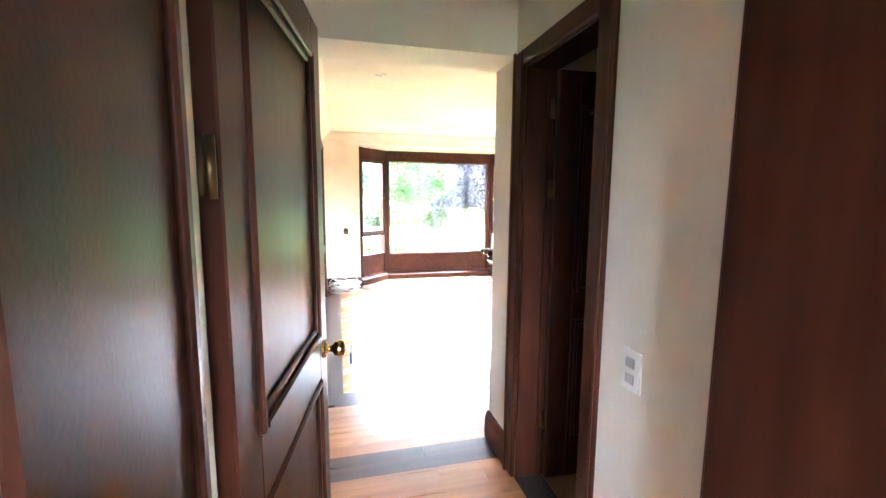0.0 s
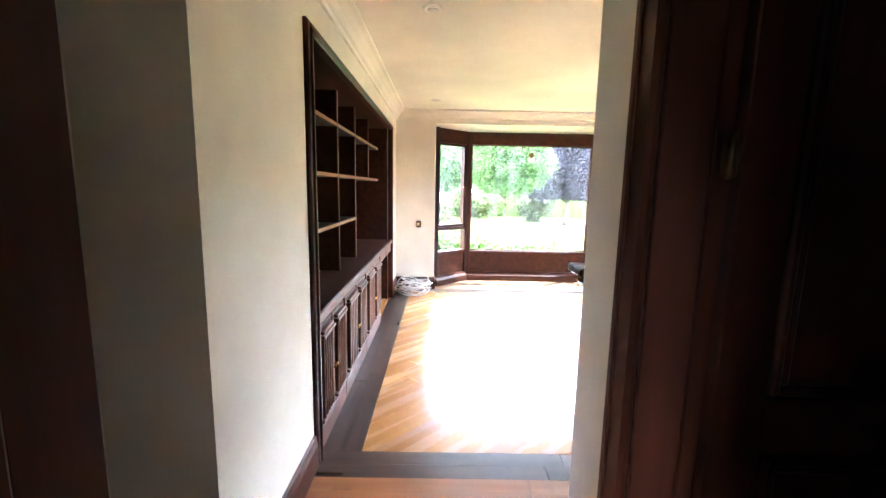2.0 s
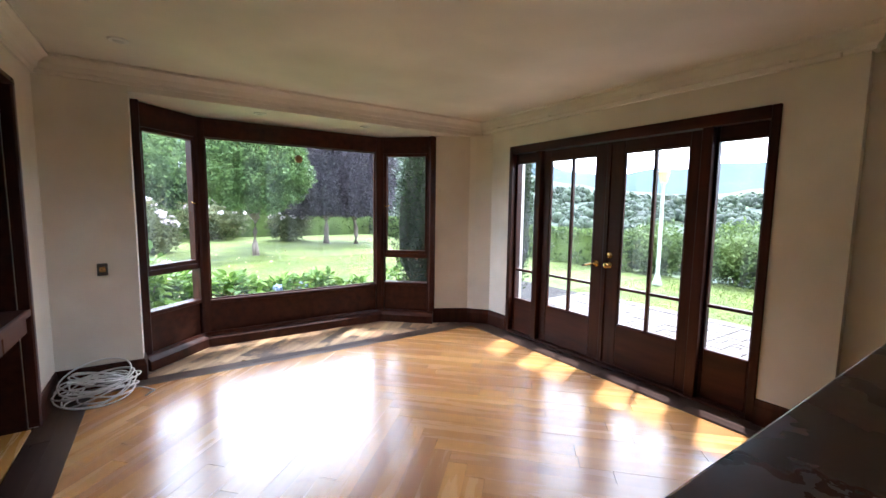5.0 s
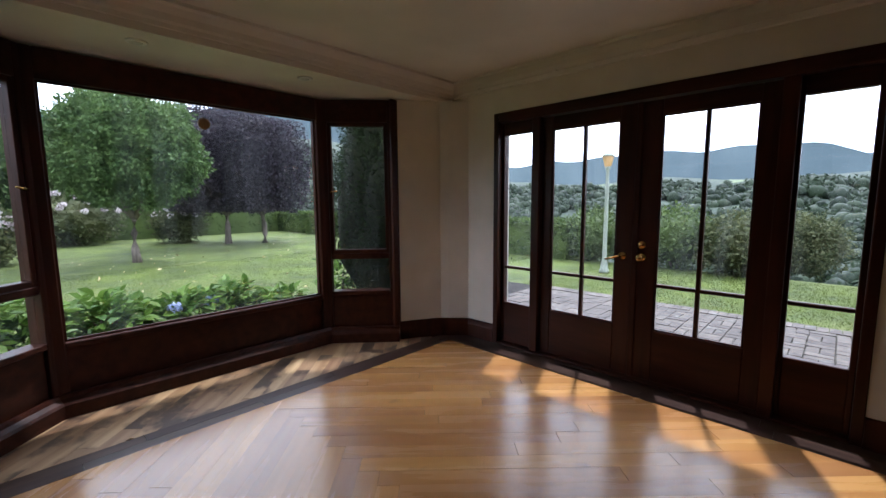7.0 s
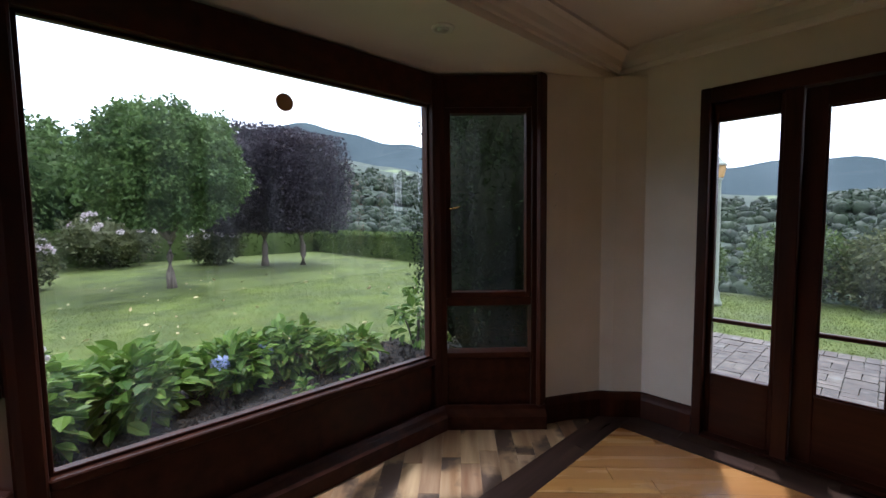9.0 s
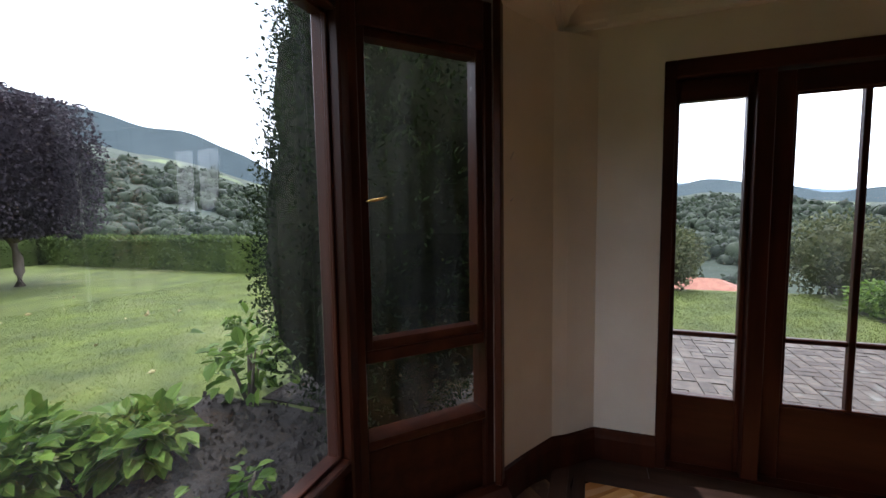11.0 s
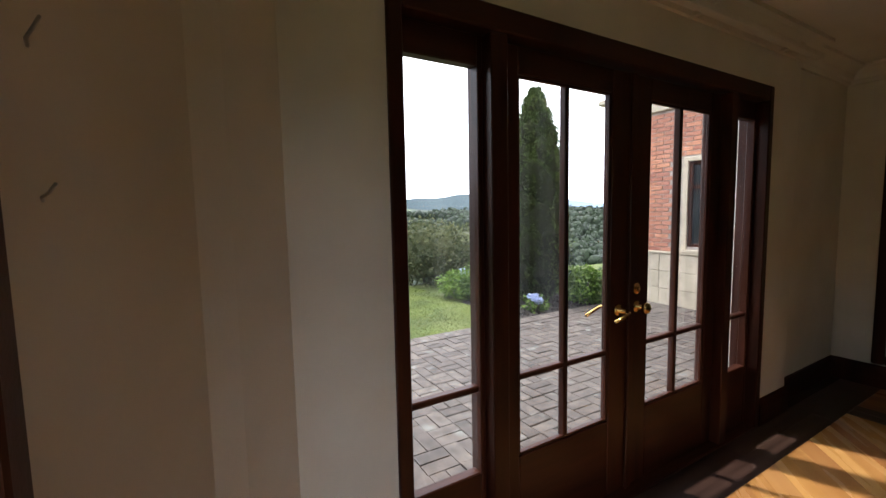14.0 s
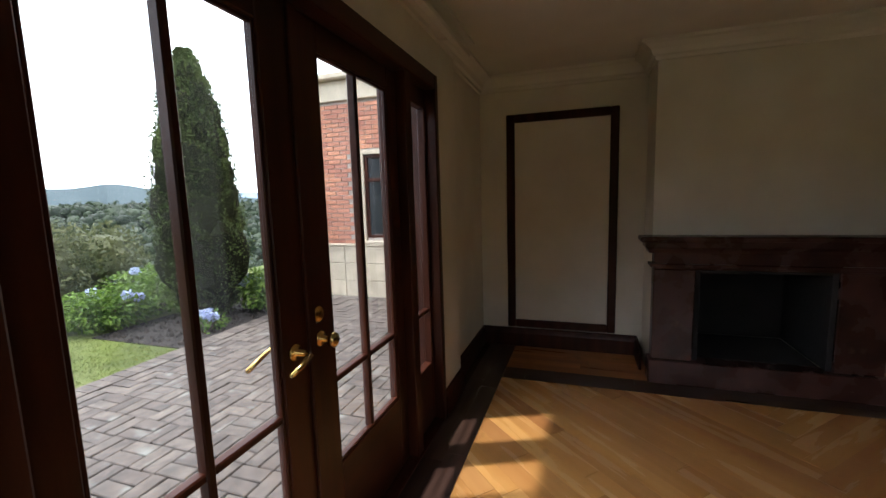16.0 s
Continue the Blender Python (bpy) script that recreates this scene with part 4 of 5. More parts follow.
def leaves(n, sample, size, seed, ratio=0.55, droop=0.3, flat=0.0):
    """n leaf blades of two triangles each at points that sample gives, with random turns."""
    g = np.random.RandomState(seed)
    p, nrm = sample(n, g)
    d = g.normal(size=(n, 3)) + nrm * 0.6
    d[:, 2] -= droop
    d /= np.linalg.norm(d, axis=1)[:, None]
    s = np.cross(d, g.normal(size=(n, 3)) * (1 - flat) + np.array([0, 0, flat]))
    s /= np.linalg.norm(s, axis=1)[:, None] + 1e-9
    L = size * g.uniform(0.6, 1.3, n)[:, None]
    nn = np.cross(d, s)
    v = np.empty((n, 4, 3))
    v[:, 0] = p
    v[:, 1] = p + d * L * 0.5 + s * L * ratio * 0.5 + nn * L * 0.08
    v[:, 2] = p + d * L
    v[:, 3] = p + d * L * 0.5 - s * L * ratio * 0.5 + nn * L * 0.08
    q = np.arange(n * 4).reshape(n, 4)
    return v.reshape(-1, 3), q


lv, lq = leaves(90, litter, 0.09, 77)
tagged(pydata("fallen_leaves", lv.tolist(), lq.tolist(), surface("fallen_leaf", (0.35, 0.28, 0.12), (0.5, 0.45, 0.25), rough=(0.6, 0.8), bump=0, island=0.3)), "pale fallen leaves on the lawn", "leaves", kind="stuff")


def crown_sample(c, rad, power=2.0, lump=0.18, shell=0.35, freq=1.6, seed=0):
    """Points in the outer shell of a lumpy super-ellipsoid."""
    c, rad = np.array(c), np.array(rad)

    def f(n, g):
        u = g.normal(size=(n, 3))
        u /= np.linalg.norm(u, axis=1)[:, None]
        k = (np.abs(u) ** power).sum(1) ** (-1 / power)
        lum = np.array([noise.noise(Vector(x) * freq * 2 + Vector((seed, 0, 0))) for x in u[:, :].tolist()])
        fine = np.array([noise.noise(Vector(x) * freq * 6 + Vector((seed, 5, 0))) for x in u.tolist()])
        r = k * (1 + lump * lum + 0.5 * lump * fine) * (1 - shell * g.uniform(0, 1, n) ** 1.7)
        return c + u * rad * r[:, None], u
    return f


def blob(c, rad, power=2.0, lump=0.15, freq=1.6, seed=0, sub=3):
    bm = bmesh.new()
    bmesh.ops.create_icosphere(bm, subdivisions=sub, radius=1)
    for v in bm.verts:
        u = v.co.normalized()
        k = (abs(u.x) ** power + abs(u.y) ** power + abs(u.z) ** power) ** (-1 / power)
        r = k * (1 + lump * noise.noise(u * freq * 2 + Vector((seed, 0, 0)))) * 0.72
        v.co = Vector((c[0] + u.x * r * rad[0], c[1] + u.y * r * rad[1], c[2] + u.z * r * rad[2]))
    return bm


def leafy(parent, name, n, c, rad, mat, size, power=2.0, lump=0.18, seed=0, shell=0.35, core=True, ratio=0.55, droop=0.3, freq=1.6):
    v, q = leaves(n, crown_sample(c, rad, power, lump, shell, freq, seed), size, seed + 11, ratio, droop)
    o = pydata(name, v.tolist(), q.tolist(), mat, parent)
    if core:
        part("inner_foliage", blob(c, rad, power, lump, freq, seed), mat, o)
    return o


def trunk(parent, h, r0, r1, bends, limbs, top, seed):
    g = random.Random(seed)
    pts = [(0, 0, -0.05)] + [(g.uniform(-bends, bends), g.uniform(-bends, bends), h * k / 4) for k in range(1, 5)]
    t = part("trunk", tube(pts, [r0 * 1.25] + [r0 + (r1 - r0) * k / 4 for k in range(1, 5)], 10), M_BARK, parent, "", True)
    for k in range(limbs):
        a = 2 * math.pi * k / limbs + g.uniform(-0.3, 0.3)
        e = top * g.uniform(0.6, 0.9)
        part("limb", tube([pts[-2], (0.4 * e * math.cos(a), 0.4 * e * math.sin(a), h * 1.05), (e * math.cos(a), e * math.sin(a), h + top * 0.7)], [r1, r1 * 0.7, r1 * 0.25], 6), M_BARK, t, "", True)


def tree(label, at, h, r0, crown, mat, n, size, power, seed, lump=0.2, group="", limbs=5):
    t = root("tree", label, "tree", at=at, group=group)
    trunk(t, h, r0, r0 * 0.7, 0.05, limbs, crown[1][0] * 0.8, seed)
    leafy(t, "crown", n, crown[0], crown[1], mat, size, power, lump, seed)
    return t


tree("round-headed tree with light green leaves on lawn", (3.2, 18.4, GZ), 1.6, 0.10, ((0.0, 0, 3.0), (1.62, 1.62, 1.45)), L_LIGHT, 42000, 0.10, 2.5, 3, 0.26)
tree("clipped dark purple-leaved tree on lawn", (6.75, 21.9, GZ), 1.5, 0.12, ((-0.25, 0, 3.15), (1.85, 1.7, 1.85)), L_PURPLE, 30000, 0.10, 6.0, 5, 0.1, group="purple trees")
tree("clipped dark purple-leaved tree on lawn", (7.85, 21.1, GZ), 1.5, 0.12, ((0.0, 0, 3.0), (1.5, 1.55, 1.72)), L_PURPLE, 30000, 0.10, 6.0, 6, 0.1, group="purple trees")

tree("small round olive-green tree below the lawn edge", (15.6, 5.6, -1.15), 0.7, 0.09, ((0, 0, 1.35), (1.25, 1.2, 0.80)), L_SHRUB, 16000, 0.09, 2.2, 8, 0.3)


def conifer(label, at, h, r, mat, n, size, seed, z0=0.25, lobes=9, taper=1.0):
    """Upright conifer: a column of overlapping lobes that narrows to its tip."""
    t = root("conifer", label, "tree", at=at)
    part("trunk", tube([(0, 0, -0.05), (0.02, 0.0, h * 0.3), (0, 0.01, h * 0.8)], [r * 0.16, r * 0.12, r * 0.04], 8), M_BARK, t, "", True)
    g = np.random.RandomState(seed)
    parts, core_bm = [], bmesh.new()
    for k in range(lobes * 7):
        f = (k + 0.5) / (lobes * 7)
        z = z0 + (h - z0) * f
        rr = r * (min(1, f * 5 + 0.45)) * (1 - f ** (1.6 * taper)) ** 0.75 + 0.06
        a = k * 2.4
        c = (0.55 * rr * math.cos(a), 0.55 * rr * math.sin(a), z)
        s = rr * g.uniform(0.5, 0.68)
        v, q = leaves(n // (lobes * 7), crown_sample(c, (s, s, s * 1.7), 2.0, 0.30, 0.28, 2.2, k), size, seed + k, 0.42, -0.6)
        parts.append(v)
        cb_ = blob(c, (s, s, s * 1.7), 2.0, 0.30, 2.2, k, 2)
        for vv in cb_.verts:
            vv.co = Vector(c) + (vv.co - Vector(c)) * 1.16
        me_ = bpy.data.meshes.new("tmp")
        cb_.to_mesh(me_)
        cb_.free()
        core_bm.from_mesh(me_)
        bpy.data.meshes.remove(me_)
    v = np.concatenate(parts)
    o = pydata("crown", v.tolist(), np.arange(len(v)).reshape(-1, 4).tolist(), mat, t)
    # solid core; its near-black colour carries the crown's inner shade
    part("inner_foliage", core_bm, M_TWIGSHADE, o, "inner twigs with crown shade painted near-black", True)
    return t


conifer("tall dense dark green conifer beside the window", (4.95, 8.95, GZ), 5.2, 1.08, L_DARK, 280000, 0.046, 7, z0=0.62)
conifer("slim columnar cypress beyond the terrace", (8.75, 2.15, GZ), 3.85, 0.50, L_CYP, 80000, 0.045, 9, z0=0.2, taper=1.9)


def shrub(label, at, rad, mat, n, size, seed, flowers=None, power=2.2, stems=6, name="shrub", group="", lump=0.3):
    s = root(name, label, name, at=at, group=group)
    g = random.Random(seed)
    for k in range(stems):
        a = g.uniform(0, 6.28)
        part("stem", tube([(0.03 * math.cos(a), 0.03 * math.sin(a), -0.03), (0.3 * rad[0] * math.cos(a), 0.3 * rad[1] * math.sin(a), rad[2] * 0.7), (0.6 * rad[0] * math.cos(a), 0.6 * rad[1] * math.sin(a), rad[2] * 1.4)], [0.02, 0.014, 0.006], 6), M_BARK, s, "", True)
    if mat is L_HYD:
        v, q = broad_leaves(int(n * 1.5), crown_sample((0, 0, rad[2] * 1.05), rad, power, lump, 0.75, 2.0, seed), size, seed + 11)
        pydata("foliage", v.tolist(), q.tolist(), mat, s)
    else:
        leafy(s, "foliage", n, (0, 0, rad[2] * 1.05), rad, mat, size, power, lump, seed, 0.55, rad[0] > 0.7, 0.62, 0.1, 2.0)
    if flowers:
        fm, cnt, fr = flowers
        for k in range(cnt):
            a, e = g.uniform(0, 6.28), g.uniform(0.15, 1.2)
            c = (rad[0] * 0.95 * math.cos(a) * math.cos(e), rad[1] * 0.95 * math.sin(a) * math.cos(e), rad[2] * 1.08 + rad[2] * math.sin(e))
            v, q = leaves(110, crown_sample(c, (fr, fr, fr * 0.75), 2.0, 0.1, 0.3, 2, k), fr * 0.5, seed + k, 0.9, 0.0)
            pydata("flower_head", v.tolist(), q.tolist(), fm, s)
    return s


BED = GZ + 0.01
HYD = "green hydrangea bush with large fresh leaves"
for x, y, r, h, nl, fl, sd_ in ((1.55, 10.35, 0.40, 0.29, 420, None, 21), (2.35, 10.5, 0.36, 0.23, 330, (L_FLOWB, 1, 0.07), 22), (2.95, 10.55, 0.33, 0.24, 320, (L_FLOWB, 1, 0.075), 23), (3.45, 10.2, 0.28, 0.2, 220, None, 24), (0.85, 10.1, 0.36, 0.36, 380, (L_FLOWW, 2, 0.07), 25), (0.35, 9.6, 0.45, 0.55, 480, (L_FLOWW, 4, 0.08), 26), (-0.3, 9.9, 0.5, 0.6, 480, None, 27)):
    shrub(HYD, (x, y, BED), (r, r, h), L_HYD, nl, 0.15, sd_, fl, name="hydrangea", group="hydrangeas in the bed")
shrub("lanky yellow-green hydrangea with one pale head", (4.52, 10.3, BED), (0.40, 0.34, 0.36), L_HYD, 85, 0.17, 31, (L_HYD, 1, 0.07), name="hydrangea")
for k, (x, y) in enumerate(((3.1, 9.45), (2.5, 9.3), (3.45, 9.25), (2.75, 9.75))):
    shrub("small young plant in dark soil", (x, y, BED), (0.1, 0.1, 0.09), L_HYD, 26, 0.09, 40 + k, None, stems=2, name="seedling", group="seedlings in the bed")
for x, y, r, h, sd_ in ((9.75, 3.0, 0.55, 0.26, 51), (8.15, 1.5, 0.5, 0.3, 52), (9.9, 2.1, 0.7, 0.34, 53), (8.1, 2.75, 0.2, 0.12, 54)):
    shrub("low hydrangea mound with pale blue heads", (x, y, GZ), (r, r, h), L_HYD, 1900 if r > 0.4 else 120, 0.075, sd_, (L_FLOWB, 4, 0.065), name="hydrangea", group="hydrangeas by the cypress")
for x, y, r, h, sd_, lab in ((11.7, 2.9, 0.9, 0.8, 61, 1), (11.9, 7.4, 0.85, 0.75, 62, 0), (11.8, 9.4, 0.8, 0.72, 63, 0), (11.6, 6.1, 0.75, 0.7, 64, 1), (12.8, 1.3, 1.0, 0.7, 65, 1)):
    shrub("round reddish-green garden shrub on the lawn edge" if lab else "round green garden shrub on the lawn edge", (x, y, GZ - 0.1), (r, r, h), L_SHRUB if lab else L_HEDGE, 4200, 0.09, sd_, None, name="shrub", group="shrubs along the lawn edge")
for x, y, r, h, sd_ in ((5.6, 24.0, 0.95, 0.75, 71), (2.6, 26.0, 1.5, 1.0, 72), (-0.6, 25.5, 1.3, 1.0, 73), (-1.2, 16.5, 1.0, 0.8, 74), (0.2, 20.5, 0.9, 0.7, 75)):
    shrub("dark shrub full of small white flowers", (x, y, GZ), (r, r, h), L_SHRUB, 4200, 0.12, sd_, (L_FLOWW, 26, 0.10), name="shrub", group="white flowering shrubs")


def hedge(x0, x1, y0, y1, h, n, seed):
    c, rad = ((x0 + x1) / 2, (y0 + y1) / 2, GZ + h / 2), ((x1 - x0) / 2, (y1 - y0) / 2, h / 2)

    def f(k, g):
        u = g.uniform(-1, 1, (k, 3))
        ax = g.randint(0, 3, k)
        ax[g.uniform(size=k) < 0.4] = 2
        sg = np.where(g.uniform(size=k) < 0.5, -1, 1)
        sg[ax == 2] = 1
        u[np.arange(k), ax] = sg * g.uniform(0.86, 1.06, k)
        nr = np.zeros((k, 3))
        nr[np.arange(k), ax] = sg
        return np.array(c) + u * np.array(rad), nr
    hd = root("hedge", "long clipped green garden hedge", "hedge")
    v, q = leaves(n, f, 0.13, seed, 0.55, 0.0)
    o = pydata("foliage", v.tolist(), q.tolist(), L_HEDGE, hd)
    part("inner_foliage", B(x0 + 0.08, x1 - 0.08, y0 + 0.08, y1 - 0.08, GZ, GZ + h - 0.06), L_HEDGE, o)


hedge(11.2, 12.1, 9.8, 27.5, 1.0, 16000, 81)
hedge(-12, 11.2, 27.0, 28.0, 1.3, 16000, 82)
for k, (x, y, h, r) in enumerate(((-4.5, 24, 6.5, 2.2), (-7, 20, 7.5, 2.5), (-3.2, 29.5, 7, 2.4), (0.3, 31, 6, 2.2), (4.0, 31, 5.5, 2.2), (-2.5, 19.5, 4.6, 1.5))):
    tree("large dark green garden tree behind the lawn", (x, y, GZ), h * 0.4, 0.16, ((0, 0, h * 0.6), (r, r, h * 0.42)), L_LIGHT if k % 2 else L_HEDGE, 6000, 0.26, 2.2, 90 + k, group="garden trees")

# woods on the slopes
g = np.random.RandomState(5)
base_bm = bmesh.new()
bmesh.ops.create_icosphere(base_bm, subdivisions=2, radius=1)
bv = np.array([v.co[:] for v in base_bm.verts])
bf = np.array([[v.index for v in f.verts] for f in base_bm.faces])
base_bm.free()
V, F, off, LV = [], [], 0, []
while len(V) < 11000:
    az, r = g.uniform(-62, 128), 38 + 620 * g.uniform(0, 1) ** 1.25
    a = math.radians(az)
    x, y = 3 + r * math.cos(a), 8 + r * math.sin(a)
    if (x < 14.5 and y < 33) or noise.noise(Vector((x * 0.02, y * 0.02, 7))) < -0.22:
        continue
    s = g.uniform(1.3, 4.0) * (0.6 if r < 60 else 1.0 + r / 500)
    z = ground_z(x, y) + s * 0.35
    k = len(V)
    d = 0.85 + 0.3 * np.array([noise.noise(Vector(p) * 2.1 + Vector((k * 3.1, 0, 0))) for p in bv.tolist()])
    V.append(bv * d[:, None] * np.array([s, s, s * g.uniform(0.7, 1.25)]) + np.array([x, y, z]))
    F.append(bf + off)
    off += len(bv)
    m_ = 90 if r < 110 else 26
    u_ = g.normal(size=(m_, 3))
    u_ /= np.linalg.norm(u_, axis=1)[:, None]
    p_ = u_ * np.array([s, s, s]) * g.uniform(0.75, 1.05, m_)[:, None] + np.array([x, y, z])
    e1, e2 = g.normal(size=(m_, 3)), g.normal(size=(m_, 3))
    q_ = s * (0.20 if r < 110 else 0.34)
    LV.append(np.stack((p_ - e1 * q_ * 0.5, p_ + e2 * q_ * 0.4, p_ + e1 * q_ * 0.5, p_ - e2 * q_ * 0.4), 1).reshape(-1, 3))
LV = np.concatenate(LV)
wv = pydata("woods_leaves", LV.tolist(), np.arange(len(LV)).reshape(-1, 4).tolist(), M_FOREST)
tagged(wv, "leafy crowns of the hillside woods", "woods", kind="stuff")
tagged(pydata("woods", np.concatenate(V).tolist(), np.concatenate(F).tolist(), M_FOREST, None, True), "dense dark green woods on the hillsides", "woods", kind="stuff")

# houses in the valley
M_RENDER = surface("pale_render", (0.55, 0.52, 0.45), (0.66, 0.63, 0.56), rough=(0.8, 0.9), bump=0)
M_ROOFR = surface("terracotta_roof", (0.22, 0.085, 0.055), (0.32, 0.14, 0.09), (3, 3, 3), rough=(0.8, 0.9), bump=0.2, bump_scale=8)
M_ROOFB = surface("blue_grey_roof", (0.16, 0.22, 0.30), (0.22, 0.29, 0.38), rough=(0.6, 0.8), bump=0)
M_DKWIN = surface("dark_window", (0.02, 0.025, 0.03), (0.05, 0.055, 0.06), rough=(0.1, 0.2), bump=0)


def house(x, y, w, d, h, rz, roof, label, z=None):
    hs = root("house", label, "house", at=(x, y, ground_z(x, y) - 0.5 if z is None else z), rz=rz)
    part("wall", B(-w / 2, w / 2, -d / 2, d / 2, -5, h), M_RENDER, hs)
    rf = bmesh.new()
    o = 0.5
    e = [rf.verts.new(c) for c in ((-w / 2 - o, -d / 2 - o, h), (w / 2 + o, -d / 2 - o, h), (w / 2 + o, d / 2 + o, h), (-w / 2 - o, d / 2 + o, h), (-w / 2 + d * 0.35, 0, h + d * 0.24), (w / 2 - d * 0.35, 0, h + d * 0.24))]
    for f in ((0, 1, 5, 4), (1, 2, 5), (2, 3, 4, 5), (3, 0, 4), (3, 2, 1, 0)):
        rf.faces.new([e[i] for i in f])
    part("roof", rf, roof, hs)
    nw = max(2, int(w / 2.2))
    for s in (-1, 1):
        for k in range(nw):
            xx = -w / 2 + (k + 0.5) * w / nw
            ya, yb = sorted((s * (d / 2 - 0.02), s * (d / 2 + 0.04)))
            wd = part("window", B(xx - 0.55, xx + 0.55, ya, yb, h * 0.35, h * 0.8), M_DKWIN, hs)
            part("sill", B(xx - 0.65, xx + 0.65, min(ya, yb), max(ya, yb) + (0.06 if s > 0 else 0), h * 0.31, h * 0.35), M_RENDER, wd)


house(38.3, 0.0, 7.0, 5.0, 2.4, 76, M_ROOFR, "white villa with terracotta roof below the lawn", -7.3)
house(95, 52, 12, 8, 5, 30, M_ROOFB, "distant house with blue-grey roof among woods")
house(120, 40, 16, 8, 5, 20, M_ROOFR, "distant long villa with flat roof among woods")
house(70, 80, 10, 8, 5, 60, M_ROOFR, "distant house with red roof on hillside")
house(60, -28, 12, 9, 5, -30, M_ROOFR, "distant house with red roof in the valley")
house(130, -2, 24, 9, 4, 10, M_ROOFB, "distant long low building in the valley")

# lantern post
lp = root("street_lamp", "tall pale metal garden lamp post with lantern", "lamp", at=(10.0, 8.3, GZ))
M_POST = surface("painted_post", (0.24, 0.27, 0.22), (0.34, 0.37, 0.30), rough=(0.5, 0.7), bump=0.1)
part("post", lathe([(0.11, 0), (0.11, 0.06), (0.08, 0.1), (0.07, 0.22), (0.045, 0.3), (0.04, 1.9), (0.05, 1.95), (0.035, 2.0), (0.035, 2.28), (0.07, 2.32), (0.03, 2.34)], 16), M_POST, lp, "", True)
ltn = part("lantern", lathe([(0.07, 2.34), (0.115, 2.54), (0.115, 2.55)], 6), surface("amber_glass", (0.5, 0.3, 0.12), (0.65, 0.42, 0.2), rough=(0.2, 0.3), bump=0), lp, "amber glass lantern")
part("cap", lathe([(0.135, 2.55), (0.10, 2.60), (0.03, 2.66), (0.012, 2.72)], 12), M_POST, ltn, "", True)

# clods and chips on the beds
g2 = np.random.RandomState(17)
V, F, off = [], [], 0
tet = np.array([(1, 0, -0.5), (-0.6, 0.9, -0.4), (-0.5, -0.8, -0.5), (0.1, 0.1, 0.9)])
tf = np.array([(0, 2, 1), (0, 1, 3), (1, 2, 3), (2, 0, 3)])
for k in range(5200):
    x, y = (g2.uniform(-0.8, 4.5), g2.uniform(8.45, 10.75)) if k < 4200 else (g2.uniform(7.8, 9.3), g2.uniform(0.9, 3.4))
    s = 0.007 + 0.04 * g2.uniform() ** 3
    a = g2.uniform(0, 6.28)
    rot = np.array([[math.cos(a), -math.sin(a), 0], [math.sin(a), math.cos(a), 0], [0, 0, 1]])
    V.append((tet * g2.uniform(0.6, 1.4, (4, 3)) * s) @ rot.T + np.array([x, y, GZ + 0.03 if x < 5 else GZ + 0.018]))
    F.append(tf + off)
    off += 4
tagged(pydata("soil_clods", np.concatenate(V).tolist(), np.concatenate(F).tolist(), surface("soil_clods", (0.008, 0.0064, 0.0048), (0.036, 0.028, 0.0224), (30, 30, 30), rough=(0.9, 1), bump=0, island=0.6)), "dark clods and bark chips on the beds", "soil", kind="stuff")

# ---- neighbouring wing in brick and stone ----
WY = 0.60
setting("wall_brick_wing", [(4.45, 6.18, WY - 0.3, WY - 0.012, GZ - 0.3, 3.15), (6.81, 8.15, WY - 0.3, WY - 0.012, GZ - 0.3, 3.15), (6.18, 6.81, WY - 0.3, WY - 0.012, GZ - 0.3, 0.85), (6.18, 6.81, WY - 0.3, WY - 0.012, 2.25, 3.15), (6.18, 6.81, WY - 0.3, WY - 0.2, 0.85, 2.25)], M_MORTAR)
setting("wall_wing_side", [(8.15, 8.35, -6, WY - 0.3, GZ - 0.3, 3.5)], M_STONE)
setting("wall_link", [(4.45, 4.6, -6, 4.2, GZ - 0.3, 3.15)], M_MORTAR)
bw = root("brick_wing", "red brick wing with pale stone base and quoins", "house", at=(6.4, WY, GZ))
WM = Matrix.Translation((-6.4, -WY, -GZ))


def wpart(name, bm, mat, parent=None, label=""):
    bm.transform(WM)
    return part(name, bm, mat, parent or bw, label)


for k in range(3):
    for i in range(4):
        wpart("stone_block", B(4.5 + i * 0.92, 4.5 + i * 0.92 + 0.91, WY - 0.05, WY + 0.03, GZ + k * 0.305, GZ + k * 0.305 + 0.30, 0.006), M_STONE)
wpart("base_cap", B(4.5, 8.2, WY - 0.05, WY + 0.05, 0.715, 0.75, 0.006), M_STONE)
for k in range(8):
    z = 0.75 + k * 0.30
    w = 0.42 if k % 2 else 0.28
    wpart("quoin", B(8.20 - w + 0.12, 8.38, WY - 0.25, WY + 0.035, z, z + 0.292, 0.008), M_STONE)
for k in range(3):
    wpart("quoin", B(8.18, 8.42, WY - 0.25, WY + 0.045, GZ + k * 0.305, GZ + k * 0.305 + 0.3, 0.008), M_STONE)
wpart("string_course", B(4.5, 8.42, WY - 0.25, WY + 0.05, 3.15, 3.48, 0.01), M_STONE)
wpart("cornice", B(4.5, 8.5, WY - 0.4, WY + 0.16, 3.48, 3.58, 0.02), M_STONE)
ww = wpart("window", B(6.18, 6.81, WY - 0.10, WY - 0.07, 0.85, 2.25), M_DKWIN)
for b in ((6.10, 6.18, 0.80, 2.32), (6.81, 6.89, 0.80, 2.32), (6.18, 6.81, 2.25, 2.32)):
    wpart("surround", B(b[0], b[1], WY - 0.1, WY + 0.02, b[2], b[3], 0.006), M_STONE, ww)
